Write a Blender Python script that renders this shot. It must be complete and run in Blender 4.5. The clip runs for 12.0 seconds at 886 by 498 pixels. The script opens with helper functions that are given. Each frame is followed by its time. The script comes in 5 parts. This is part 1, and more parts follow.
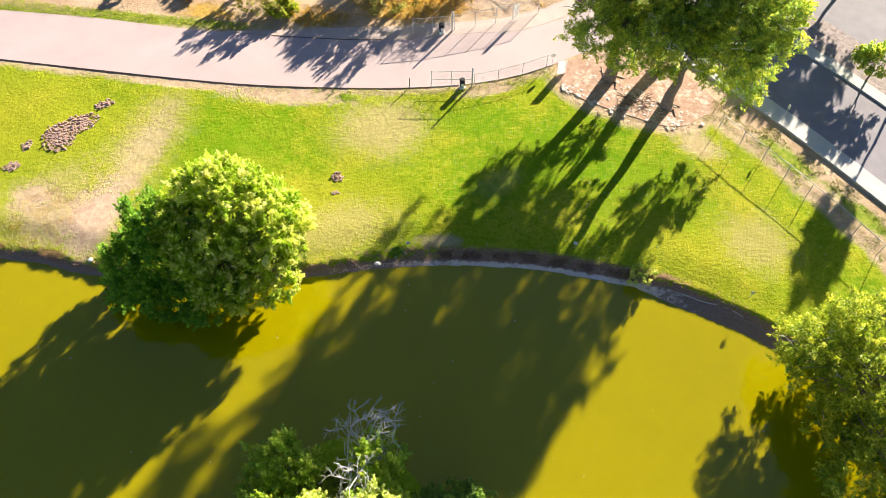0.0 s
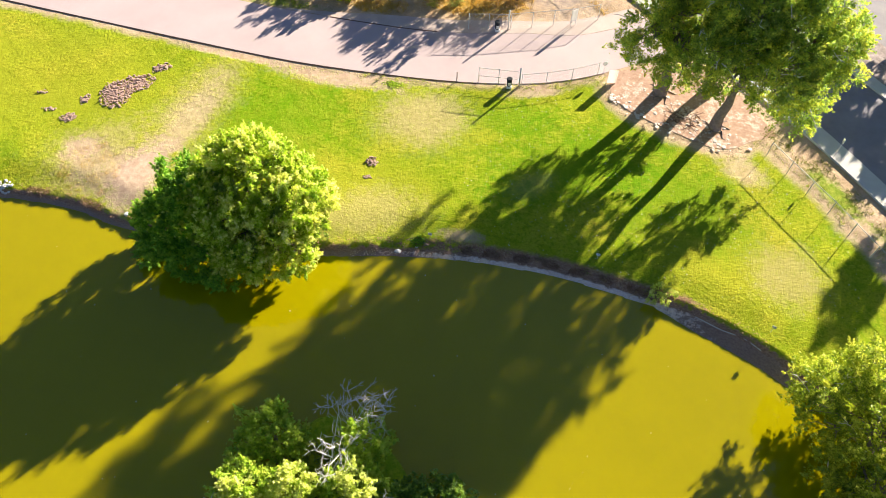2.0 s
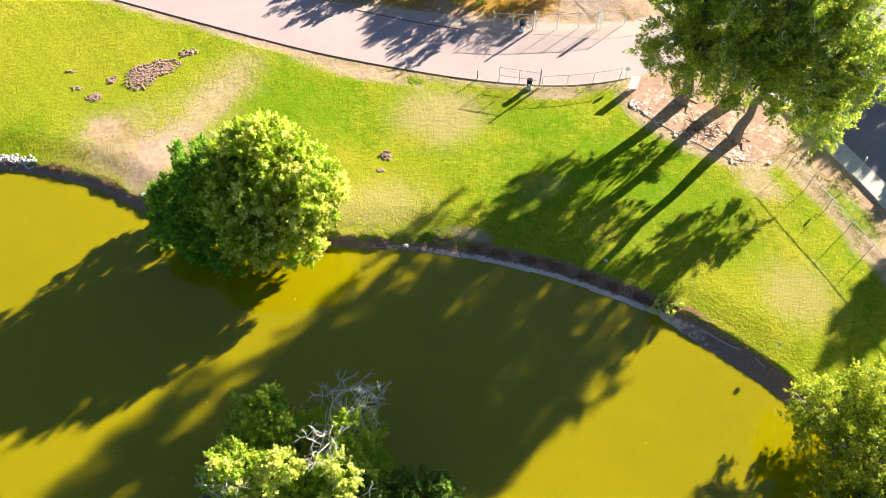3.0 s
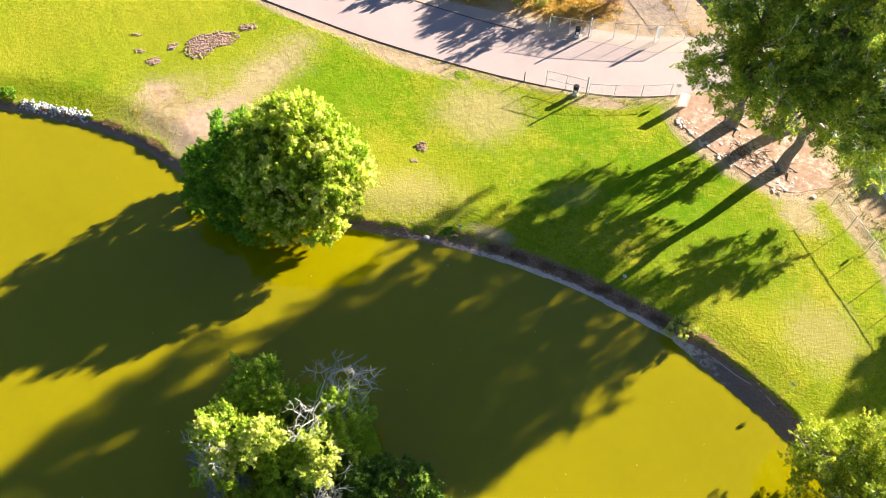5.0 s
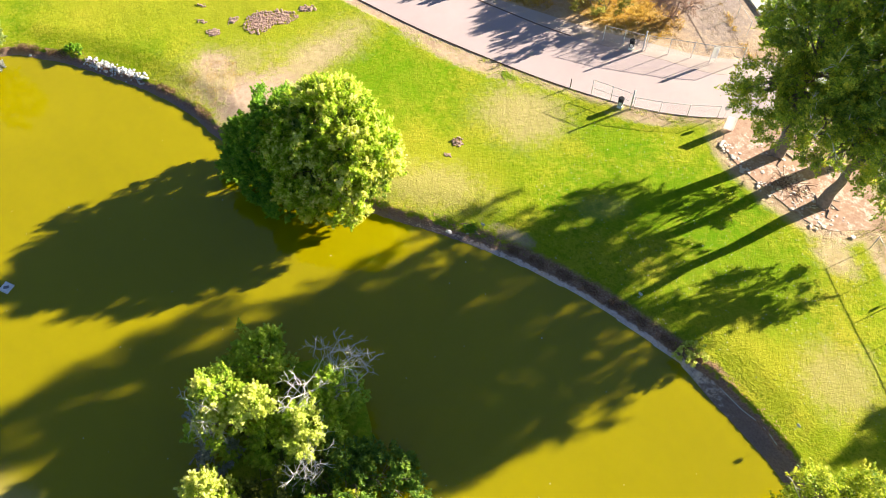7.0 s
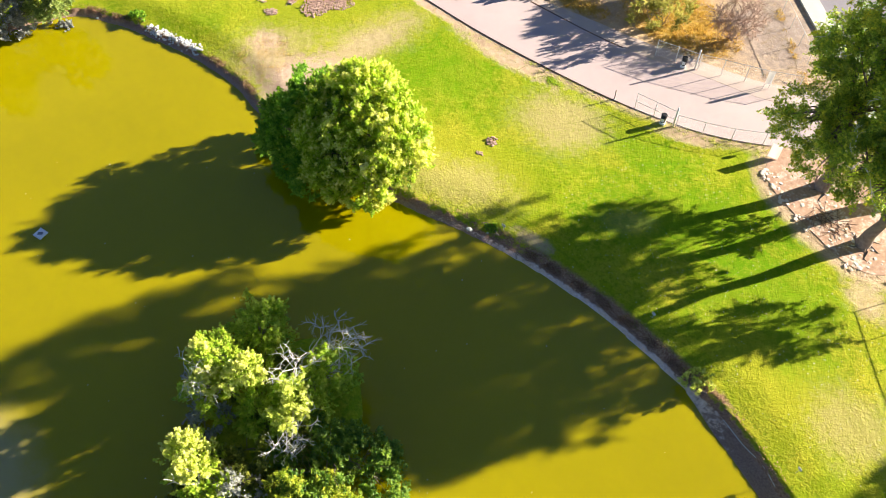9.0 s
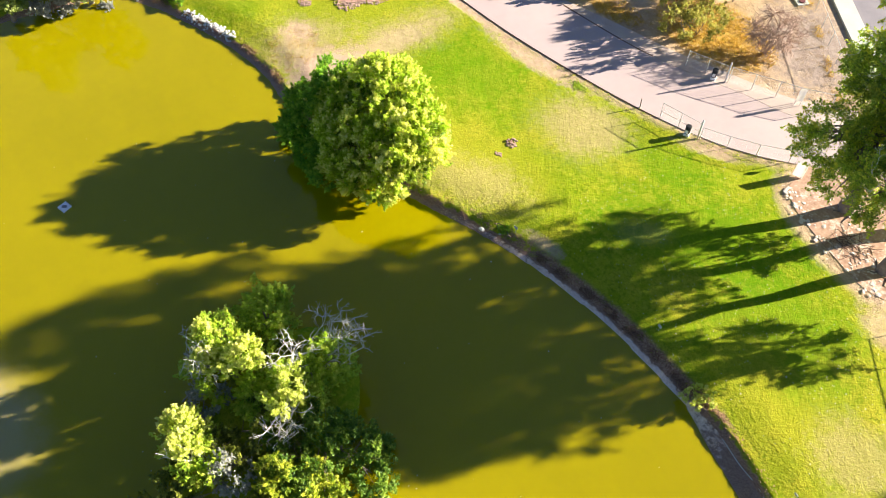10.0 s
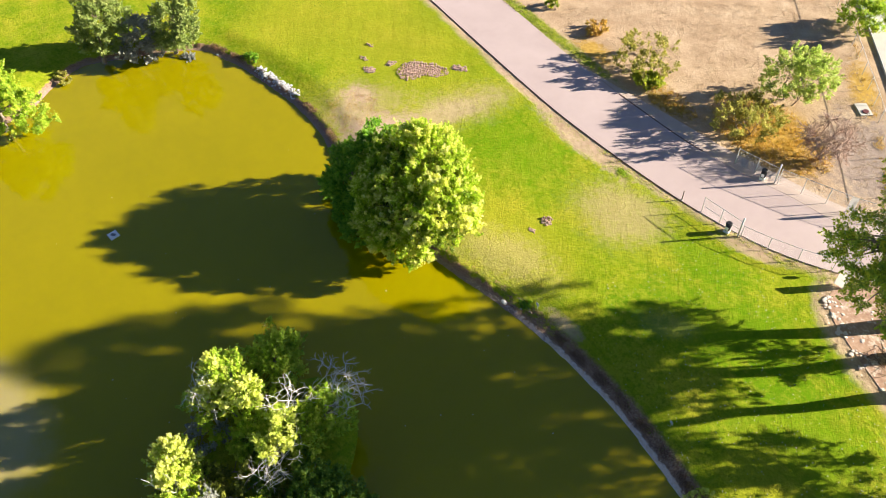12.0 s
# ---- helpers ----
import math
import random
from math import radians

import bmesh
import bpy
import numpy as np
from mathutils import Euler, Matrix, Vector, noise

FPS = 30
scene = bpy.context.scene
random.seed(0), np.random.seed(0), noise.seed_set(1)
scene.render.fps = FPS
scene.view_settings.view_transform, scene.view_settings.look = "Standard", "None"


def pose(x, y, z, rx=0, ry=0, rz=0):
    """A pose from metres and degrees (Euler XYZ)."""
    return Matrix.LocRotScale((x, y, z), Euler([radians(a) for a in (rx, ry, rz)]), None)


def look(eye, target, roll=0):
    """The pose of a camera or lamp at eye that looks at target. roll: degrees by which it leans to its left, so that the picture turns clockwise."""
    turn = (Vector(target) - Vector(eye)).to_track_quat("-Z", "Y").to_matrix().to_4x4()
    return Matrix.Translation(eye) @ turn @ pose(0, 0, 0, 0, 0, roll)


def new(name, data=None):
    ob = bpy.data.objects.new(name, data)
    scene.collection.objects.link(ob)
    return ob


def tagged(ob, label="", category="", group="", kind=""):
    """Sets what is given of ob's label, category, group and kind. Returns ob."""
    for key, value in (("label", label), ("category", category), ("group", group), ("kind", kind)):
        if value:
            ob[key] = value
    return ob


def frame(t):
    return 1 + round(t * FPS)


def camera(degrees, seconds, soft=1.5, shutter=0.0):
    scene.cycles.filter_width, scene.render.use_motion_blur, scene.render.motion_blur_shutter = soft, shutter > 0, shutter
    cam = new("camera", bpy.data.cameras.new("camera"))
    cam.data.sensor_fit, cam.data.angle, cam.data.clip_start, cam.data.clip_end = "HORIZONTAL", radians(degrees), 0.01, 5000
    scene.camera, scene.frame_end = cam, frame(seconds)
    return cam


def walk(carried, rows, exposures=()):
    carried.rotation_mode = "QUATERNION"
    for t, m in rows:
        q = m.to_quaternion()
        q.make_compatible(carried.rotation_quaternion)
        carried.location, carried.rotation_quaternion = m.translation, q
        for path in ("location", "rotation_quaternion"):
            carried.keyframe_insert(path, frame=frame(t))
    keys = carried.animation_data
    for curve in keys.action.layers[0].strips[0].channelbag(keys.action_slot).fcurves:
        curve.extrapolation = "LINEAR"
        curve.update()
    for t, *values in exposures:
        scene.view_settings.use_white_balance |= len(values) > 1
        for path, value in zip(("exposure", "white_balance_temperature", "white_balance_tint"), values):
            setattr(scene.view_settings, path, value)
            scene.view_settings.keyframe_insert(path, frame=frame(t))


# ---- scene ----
cam = camera(59.9, 12.0, soft=0.6)
PATH = [
    (0, (-0.449, -2.124, 58.344), (-0.556, -1.026, 56.676), 1.7),
    (0.5, (0.537, -2.029, 58.43), (0.388, -0.94, 56.759), 1.6),
    (1, (1.729, -1.971, 58.355), (1.534, -0.889, 56.684), 1.3),
    (1.5, (2.765, -1.678, 58.531), (2.529, -0.612, 56.856), 1.1),
    (2, (3.608, -1.661, 58.376), (3.333, -0.602, 56.702), 1.1),
    (2.5, (4.546, -1.528, 58.339), (4.236, -0.478, 56.665), 1.1),
    (3, (5.786, -1.174, 58.47), (5.432, -0.144, 56.793), 0.6),
    (5, (10.219, 0.264, 58.229), (9.695, 1.221, 56.552), -0.7),
    (5.5, (11.256, 0.643, 58.117), (10.689, 1.577, 56.442), -0.8),
    (6, (12.118, 1.093, 58.175), (11.521, 2.006, 56.498), -1.0),
    (6.5, (13.069, 1.488, 58.143), (12.437, 2.379, 56.468), -1.1),
    (7, (13.964, 1.908, 58.124), (13.297, 2.777, 56.45), -1.2),
    (7.2, (14.484, 1.991, 58.151), (13.803, 2.851, 56.479), -1.2),
    (9, (17.694, 4.066, 57.21), (16.888, 4.838, 55.551), -1.8),
    (9.5, (18.678, 4.885, 57.152), (17.835, 5.621, 55.494), -2.0),
    (10, (19.621, 5.795, 57.055), (18.744, 6.493, 55.399), -2.4),
    (10.5, (20.413, 6.524, 56.876), (19.492, 7.197, 55.234), -2.5),
    (11, (21.447, 7.12, 56.606), (20.449, 7.799, 55.011), -2.5),
    (11.5, (22.193, 7.985, 56.545), (21.135, 8.649, 54.984), -2.5),
    (12, (23.198, 8.934, 56.414), (22.075, 9.574, 54.888), -2.8),
]
walk(cam, [(t, look(eye, target, roll)) for t, eye, target, roll in PATH], [(0, 1.93), (10.5, 1.97), (11.5, 1.97), (12, 1.71)])

# ---- world, sun, exposure ----
SUN_ELEV, SUN_AZ = 19.5, 62.0          # degrees above the horizon; degrees from +x towards +y
sun_dir = Vector((math.cos(radians(SUN_AZ)) * math.cos(radians(SUN_ELEV)), math.sin(radians(SUN_AZ)) * math.cos(radians(SUN_ELEV)), math.sin(radians(SUN_ELEV))))
sky_world = bpy.data.worlds.new("sky")
scene.world = sky_world
sky_world.use_nodes = True
wn = sky_world.node_tree
sky = wn.nodes.new("ShaderNodeTexSky")
sky.sky_type = "NISHITA"
sky.sun_disc = False
sky.sun_elevation = radians(SUN_ELEV)
sky.sun_rotation = radians(90 - SUN_AZ)
sky.altitude, sky.air_density, sky.dust_density, sky.ozone_density = 1600, 0.52, 0.4, 1.3
wn.nodes["Background"].inputs["Strength"].default_value = 0.052
wn.links.new(sky.outputs[0], wn.nodes["Background"].inputs["Color"])
sun = new("sun", bpy.data.lights.new("sun", "SUN"))
sun.data.energy, sun.data.angle, sun.data.color = 5.0, radians(0.75), (1.0, 0.89, 0.72)
sun.matrix_world = look(sun_dir * 200, (0, 0, 0))


# ---- material helpers ----
def mat(name, rough=0.9, spec=0.3):
    m = bpy.data.materials.new(name)
    m.use_nodes = True
    b = m.node_tree.nodes["Principled BSDF"]
    b.inputs["Roughness"].default_value = rough
    b.inputs["Specular IOR Level"].default_value = spec
    return m, m.node_tree, b


def node(nt, kind, **values):
    n = nt.nodes.new(kind)
    for k, v in values.items():
        n.inputs[k].default_value = v
    return n


def coords(nt):
    return nt.nodes.new("ShaderNodeTexCoord").outputs["Object"]


def noise_tex(nt, vec, scale, detail=4.0, rough=0.6):
    n = node(nt, "ShaderNodeTexNoise", Scale=scale, Detail=detail, Roughness=rough)
    nt.links.new(vec, n.inputs["Vector"])
    return n.outputs["Fac"]


def ramp(nt, fac, *stops):
    r = nt.nodes.new("ShaderNodeValToRGB")
    e = r.color_ramp.elements
    while len(e) < len(stops):
        e.new(0.5)
    for el, (p, c) in zip(e, stops):
        el.position, el.color = p, (*c, 1)
    nt.links.new(fac, r.inputs["Fac"])
    return r.outputs["Color"]


def step(nt, fac, a, b):
    """0 to 1 as fac goes from a to b."""
    r = nt.nodes.new("ShaderNodeMapRange")
    r.interpolation_type = "SMOOTHSTEP"
    r.inputs["From Min"].default_value, r.inputs["From Max"].default_value = a, b
    nt.links.new(fac, r.inputs["Value"])
    return r.outputs["Result"]


def calc(nt, op, a, b):
    n = nt.nodes.new("ShaderNodeMath")
    n.operation = op
    for s, v in zip(n.inputs, (a, b)):
        if isinstance(v, (int, float)):
            s.default_value = v
        else:
            nt.links.new(v, s)
    return n.outputs[0]


def mix(nt, fac, a, b):
    n = nt.nodes.new("ShaderNodeMix")
    n.data_type = "RGBA"
    for key, v in (("Factor", fac), ("A", a), ("B", b)):
        s = [i for i in n.inputs if i.name == key and i.enabled][0]
        if isinstance(v, (int, float)):
            s.default_value = v
        elif isinstance(v, tuple):
            s.default_value = (*v, 1)
        else:
            nt.links.new(v, s)
    return [o for o in n.outputs if o.enabled][0]


def bump(nt, b, height, strength=0.5, distance=0.05):
    n = node(nt, "ShaderNodeBump", Strength=strength, Distance=distance)
    nt.links.new(height, n.inputs["Height"])
    nt.links.new(n.outputs["Normal"], b.inputs["Normal"])


def plain(name, c1, c2, scale=3.0, rough=0.85, spec=0.3, relief=0.3, metal=0.0, fine=None):
    """A surface that wanders between two colours, with fine grain and relief."""
    m, nt, b = mat(name, rough, spec)
    v = coords(nt)
    n1 = noise_tex(nt, v, scale, 5)
    n2 = noise_tex(nt, v, fine or scale * 9, 3)
    f = calc(nt, "ADD", calc(nt, "MULTIPLY", n1, 0.6), calc(nt, "MULTIPLY", n2, 0.4))
    nt.links.new(ramp(nt, f, (0.3, c1), (0.7, c2)), b.inputs["Base Color"])
    b.inputs["Metallic"].default_value = metal
    bump(nt, b, n2, relief, 0.02)
    return m


def leaf_mat(name, dark, mid, tip, through_=0.4, scale=0.55, gloss=0.4):
    m, nt, b = mat(name, 0.48, gloss)
    v = coords(nt)
    geo = nt.nodes.new("ShaderNodeNewGeometry")
    big = noise_tex(nt, v, scale, 3)
    shoot = nt.nodes.new("ShaderNodeAttribute")
    shoot.attribute_name = "shoot"
    f = calc(nt, "ADD", calc(nt, "MULTIPLY", big, 0.35), calc(nt, "MULTIPLY", geo.outputs["Random Per Island"], 0.25))
    f = calc(nt, "ADD", f, calc(nt, "MULTIPLY", shoot.outputs["Fac"], 0.40))
    col = ramp(nt, f, (0.28, dark), (0.5, mid), (0.74, tip))
    nt.links.new(col, b.inputs["Base Color"])
    tr = nt.nodes.new("ShaderNodeBsdfTranslucent")
    nt.links.new(col, tr.inputs["Color"])
    mx = nt.nodes.new("ShaderNodeMixShader")
    mx.inputs[0].default_value = through_
    nt.links.new(b.outputs[0], mx.inputs[1])
    nt.links.new(tr.outputs[0], mx.inputs[2])
    nt.links.new(mx.outputs[0], nt.nodes["Material Output"].inputs["Surface"])
    return m


# ---- materials ----
M_BARK = plain("bark", (0.13, 0.10, 0.08), (0.36, 0.295, 0.25), 2.5, 0.95, 0.1, 0.9)
M_DEADWOOD = plain("dead_wood", (0.55, 0.51, 0.48), (0.80, 0.76, 0.73), 4, 0.9, 0.15, 0.5)
M_LEAF_ROUND = leaf_mat("leaf_round_tree", (0.20, 0.37, 0.015), (0.52, 0.68, 0.03), (0.97, 0.93, 0.30), 0.60, 0.8)
# yellowish shoots, made paler to paint in the round tree's sunlit highlights
M_LEAF_NEW_LIT = leaf_mat("leaf_new_growth_lit", (0.56, 0.66, 0.06), (0.82, 0.84, 0.16), (0.97, 0.94, 0.45), 0.5, 0.6)
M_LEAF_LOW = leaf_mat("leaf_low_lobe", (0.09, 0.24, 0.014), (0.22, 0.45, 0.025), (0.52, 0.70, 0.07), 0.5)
M_LEAF_TALL = leaf_mat("leaf_tall_tree", (0.17, 0.30, 0.045), (0.40, 0.55, 0.065), (0.90, 0.84, 0.10), 0.60, 0.5, 0.7)
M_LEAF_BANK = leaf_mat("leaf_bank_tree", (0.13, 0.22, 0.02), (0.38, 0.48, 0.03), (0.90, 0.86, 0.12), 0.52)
M_LEAF_ISLE = leaf_mat("leaf_island", (0.22, 0.40, 0.03), (0.44, 0.60, 0.045), (0.70, 0.74, 0.11), 0.5, 0.5)
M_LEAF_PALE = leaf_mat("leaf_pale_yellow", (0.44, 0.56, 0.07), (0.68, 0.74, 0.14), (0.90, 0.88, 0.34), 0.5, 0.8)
M_LEAF_DARK = leaf_mat("leaf_dark_bush", (0.06, 0.15, 0.02), (0.16, 0.30, 0.03), (0.36, 0.48, 0.05), 0.42)
M_LEAF_SILVER = leaf_mat("leaf_silver_bush", (0.18, 0.19, 0.17), (0.34, 0.35, 0.31), (0.50, 0.50, 0.45), 0.25, 0.8)
M_LEAF_OLIVE = leaf_mat("leaf_olive_shrub", (0.22, 0.23, 0.04), (0.42, 0.41, 0.08), (0.68, 0.62, 0.16), 0.5, 0.8)
M_LEAF_FAR = leaf_mat("leaf_far_trees", (0.15, 0.22, 0.05), (0.31, 0.40, 0.10), (0.52, 0.56, 0.20), 0.45, 0.5)
M_LEAF_WILLOW = leaf_mat("leaf_willow", (0.30, 0.42, 0.08), (0.50, 0.62, 0.13), (0.76, 0.80, 0.24), 0.5, 0.7)
M_DRYGRASS = leaf_mat("dry_grass", (0.44, 0.27, 0.035), (0.63, 0.42, 0.075), (0.78, 0.58, 0.17), 0.4, 0.5)
M_STRAW = leaf_mat("pale_straw", (0.42, 0.31, 0.20), (0.57, 0.44, 0.30), (0.70, 0.57, 0.41), 0.35, 0.4)
M_REED = leaf_mat("bank_stems", (0.14, 0.075, 0.045), (0.32, 0.18, 0.11), (0.52, 0.38, 0.20), 0.3, 0.7)
M_GRASS = leaf_mat("grass_tuft", (0.19, 0.32, 0.010), (0.32, 0.42, 0.014), (0.52, 0.54, 0.04), 0.5, 0.9, 0.08)
M_LEAF_INNER_SHADE = leaf_mat("leaf_inner_shade", (0.13, 0.23, 0.03), (0.24, 0.36, 0.045), (0.42, 0.50, 0.07), 0.45, 0.5)
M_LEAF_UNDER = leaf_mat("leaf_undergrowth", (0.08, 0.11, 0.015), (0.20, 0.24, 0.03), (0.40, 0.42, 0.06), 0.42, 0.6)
M_BRUSH = plain("dead_brush", (0.34, 0.23, 0.18), (0.58, 0.44, 0.36), 4, 0.95, 0.1, 0.4)
M_ASPHALT = plain("asphalt", (0.19, 0.175, 0.205), (0.29, 0.27, 0.295), 0.4, 0.85, 0.3, 0.3, fine=30)
M_PATH = plain("path_paving", (0.43, 0.345, 0.345), (0.52, 0.425, 0.425), 0.25, 0.9, 0.2, 0.25, fine=14)
M_APRON = plain("path_apron", (0.45, 0.36, 0.325), (0.57, 0.475, 0.435), 0.5, 0.95, 0.15, 0.4, fine=10)
M_CONCRETE = plain("concrete", (0.46, 0.45, 0.42), (0.60, 0.585, 0.55), 0.7, 0.9, 0.25, 0.25, fine=16)
M_EDGING = plain("dark_edging", (0.09, 0.055, 0.045), (0.18, 0.115, 0.09), 2, 0.95, 0.1, 0.6)
M_GRAVEL = plain("gravel_bed", (0.14, 0.11, 0.105), (0.50, 0.42, 0.40), 1.6, 0.95, 0.15, 1.0, fine=5)
M_STONE = plain("pale_stone", (0.56, 0.48, 0.43), (0.82, 0.74, 0.68), 2.5, 0.9, 0.2, 0.5)
M_WHITEROCK = plain("white_rock", (0.46, 0.46, 0.45), (0.72, 0.72, 0.71), 3, 0.9, 0.2, 0.6)
M_SOIL = plain("clod_soil", (0.32, 0.205, 0.165), (0.58, 0.42, 0.35), 2.5, 0.98, 0.05, 0.9)
M_GALV = plain("galvanised_steel", (0.56, 0.56, 0.56), (0.70, 0.70, 0.69), 4, 0.45, 0.5, 0.1, 0.15)
M_WHITE = plain("white_paint", (0.82, 0.82, 0.81), (0.90, 0.90, 0.89), 2, 0.5, 0.4, 0.05)
M_BLACK = plain("black_plastic", (0.012, 0.012, 0.014), (0.03, 0.03, 0.035), 3, 0.45, 0.4, 0.1)
M_GREY = plain("grey_print", (0.16, 0.17, 0.19), (0.24, 0.25, 0.27), 5, 0.7, 0.3, 0.05)
M_MAROON = plain("maroon_lid", (0.10, 0.03, 0.035), (0.17, 0.05, 0.05), 4, 0.6, 0.4, 0.2)
M_HOSE = plain("pale_hose", (0.55, 0.54, 0.50), (0.72, 0.71, 0.67), 3, 0.5, 0.4, 0.05)
M_PEBBLE = plain("strand_pebble", (0.58, 0.40, 0.28), (0.90, 0.70, 0.54), 3, 0.95, 0.1, 0.4)
M_RUST = plain("brown_litter", (0.28, 0.14, 0.07), (0.58, 0.36, 0.22), 3, 0.95, 0.1, 0.2)
M_LITTER = plain("fallen_leaf", (0.45, 0.42, 0.30), (0.75, 0.73, 0.66), 2, 0.8, 0.2, 0.1)


def board_material():
    """White corrugated plastic that lets some sun through."""
    m, nt, b = mat("white_board", 0.5, 0.3)
    b.inputs["Base Color"].default_value = (0.86, 0.86, 0.85, 1)
    tr = node(nt, "ShaderNodeBsdfTranslucent", Color=(0.86, 0.85, 0.82, 1))
    mx = nt.nodes.new("ShaderNodeMixShader")
    mx.inputs[0].default_value = 0.5
    nt.links.new(b.outputs[0], mx.inputs[1])
    nt.links.new(tr.outputs[0], mx.inputs[2])
    nt.links.new(mx.outputs[0], nt.nodes["Material Output"].inputs["Surface"])
    return m


M_BOARD = board_material()


def bed_material():
    """Reddish bare soil with pale broken flakes of stone and bark."""
    m, nt, b = mat("bed_soil", 0.95, 0.1)
    v = coords(nt)
    n1, n2, n3 = noise_tex(nt, v, 0.55, 4), noise_tex(nt, v, 2.4, 6, 0.75), noise_tex(nt, v, 11, 3)
    col = ramp(nt, n2, (0.3, (0.31, 0.185, 0.13)), (0.7, (0.52, 0.36, 0.275)))
    flake = step(nt, calc(nt, "ADD", n2, calc(nt, "MULTIPLY", calc(nt, "SUBTRACT", n1, 0.5), 0.9)), 0.53, 0.66)
    flake = calc(nt, "MULTIPLY", flake, step(nt, n3, 0.36, 0.56))
    col = mix(nt, flake, col, ramp(nt, n3, (0.3, (0.46, 0.37, 0.31)), (0.7, (0.74, 0.64, 0.57))))
    nt.links.new(col, b.inputs["Base Color"])
    bump(nt, b, calc(nt, "ADD", n2, calc(nt, "MULTIPLY", n3, 0.4)), 0.4, 0.05)
    return m


def ground_material():
    """Lawn, dry field, bank soil and pond bed, told apart by the distances kept on the sheet."""
    m, nt, b = mat("ground", 0.95, 0.03)
    v = coords(nt)
    lawn_d, shore_d = nt.nodes.new("ShaderNodeAttribute"), nt.nodes.new("ShaderNodeAttribute")
    lawn_d.attribute_name, shore_d.attribute_name = "lawn", "shore"
    n_big, n_mid, n_small, n_fine = (noise_tex(nt, v, s, 6, 0.68) for s in (0.07, 0.35, 1.7, 8.0))
    # turf
    turf = ramp(nt, calc(nt, "ADD", calc(nt, "MULTIPLY", n_big, 0.55), calc(nt, "MULTIPLY", n_mid, 0.45)),
                (0.38, (0.135, 0.25, 0.008)), (0.50, (0.265, 0.335, 0.012)), (0.62, (0.44, 0.40, 0.035)))
    turf = mix(nt, calc(nt, "MULTIPLY", step(nt, n_small, 0.44, 0.64), 0.6), turf, (0.38, 0.39, 0.035))
    n_tuft = noise_tex(nt, v, 3.6, 4, 0.7)
    turf = mix(nt, calc(nt, "MULTIPLY", step(nt, n_tuft, 0.50, 0.36), 0.5), turf, (0.075, 0.175, 0.004))
    turf = mix(nt, calc(nt, "MULTIPLY", step(nt, n_fine, 0.52, 0.36), 0.34), turf, (0.055, 0.135, 0.004))
    dirt = ramp(nt, n_small, (0.3, (0.42, 0.285, 0.20)), (0.7, (0.64, 0.475, 0.365)))
    thin = mix(nt, n_fine, (0.35, 0.30, 0.07), (0.52, 0.43, 0.19))

    def spot(cx, cy, rx, ry, turn, lo=0.45, hi=1.25):
        mp = nt.nodes.new("ShaderNodeMapping")
        mp.vector_type = "TEXTURE"
        mp.inputs["Location"].default_value = (cx, cy, 1.0)
        mp.inputs["Rotation"].default_value = (0, 0, radians(turn))
        mp.inputs["Scale"].default_value = (rx, ry, 50)
        nt.links.new(v, mp.inputs["Vector"])
        ln = nt.nodes.new("ShaderNodeVectorMath")
        ln.operation = "LENGTH"
        nt.links.new(mp.outputs[0], ln.inputs[0])
        d = calc(nt, "ADD", ln.outputs["Value"], calc(nt, "MULTIPLY", calc(nt, "SUBTRACT", n_mid, 0.5), 1.1))
        d = calc(nt, "ADD", d, calc(nt, "MULTIPLY", calc(nt, "SUBTRACT", n_small, 0.5), 1.7))
        d = calc(nt, "ADD", d, calc(nt, "MULTIPLY", calc(nt, "SUBTRACT", n_fine, 0.5), 1.0))
        return step(nt, d, hi, lo)

    # pale turf, lush turf, worn turf, then bare earth
    for args in ((-50, 45, 13, 8, 0), (-16, 38.5, 8, 4, 10), (18, 40, 8, 4, -30), (-60, 36, 8, 6, 0)):
        turf = mix(nt, calc(nt, "MULTIPLY", spot(*args, 0.3, 1.3), 0.6), turf, mix(nt, n_fine, (0.26, 0.29, 0.01), (0.46, 0.42, 0.04)))
    for args in ((-25, 46, 9, 6, 10), (4, 48, 9, 5, 30), (15, 46, 7, 5, -30), (-4, 51.5, 6, 2.5, 15)):
        turf = mix(nt, calc(nt, "MULTIPLY", spot(*args, 0.3, 1.3), 0.6), turf, mix(nt, n_fine, (0.07, 0.20, 0.003), (0.16, 0.32, 0.006)))
    for args in ((-12.0, 49.0, 5.2, 4.2, 20), (-34.5, 44, 3.4, 8.5, -8), (-40, 35.5, 6.5, 5, 30), 
                 (-14, 36.5, 6, 3, 20), (24, 40, 3.5, 3.5, 0)):
        turf = mix(nt, calc(nt, "MULTIPLY", spot(*args, 0.4, 1.3), 0.75), turf, thin)
    bare = 0.0
    for w, *args in ((0.95, -35.9, 35.2, 2.7, 5.0, -5), (0.8, -42.4, 36.4, 2.0, 1.5, 20), (0.6, -39.6, 34.6, 4.0, 3.0, 0), (0.5, -34.4, 42.5, 2.0, 6.5, -8), (0.7, -4.6, 36.6, 2.0, 0.8, 8), (0.15, 0.4, 44.0, 2.6, 1.4, 40),
                     (0.9, -22, 52.2, 7, 1.2, 4), (0.7, 19.5, 51.0, 2.6, 1.6, -20), (0.9, -33, 52.3, 6, 0.6, 0), (0.8, -2, 55.8, 3.5, 0.8, 22), (0.2, -11.6, 49.6, 4.2, 3.2, 20)):
        hole = calc(nt, "MULTIPLY", spot(*args), w)
        bare = calc(nt, "MAXIMUM", bare, hole)
        turf = mix(nt, hole, turf, dirt)
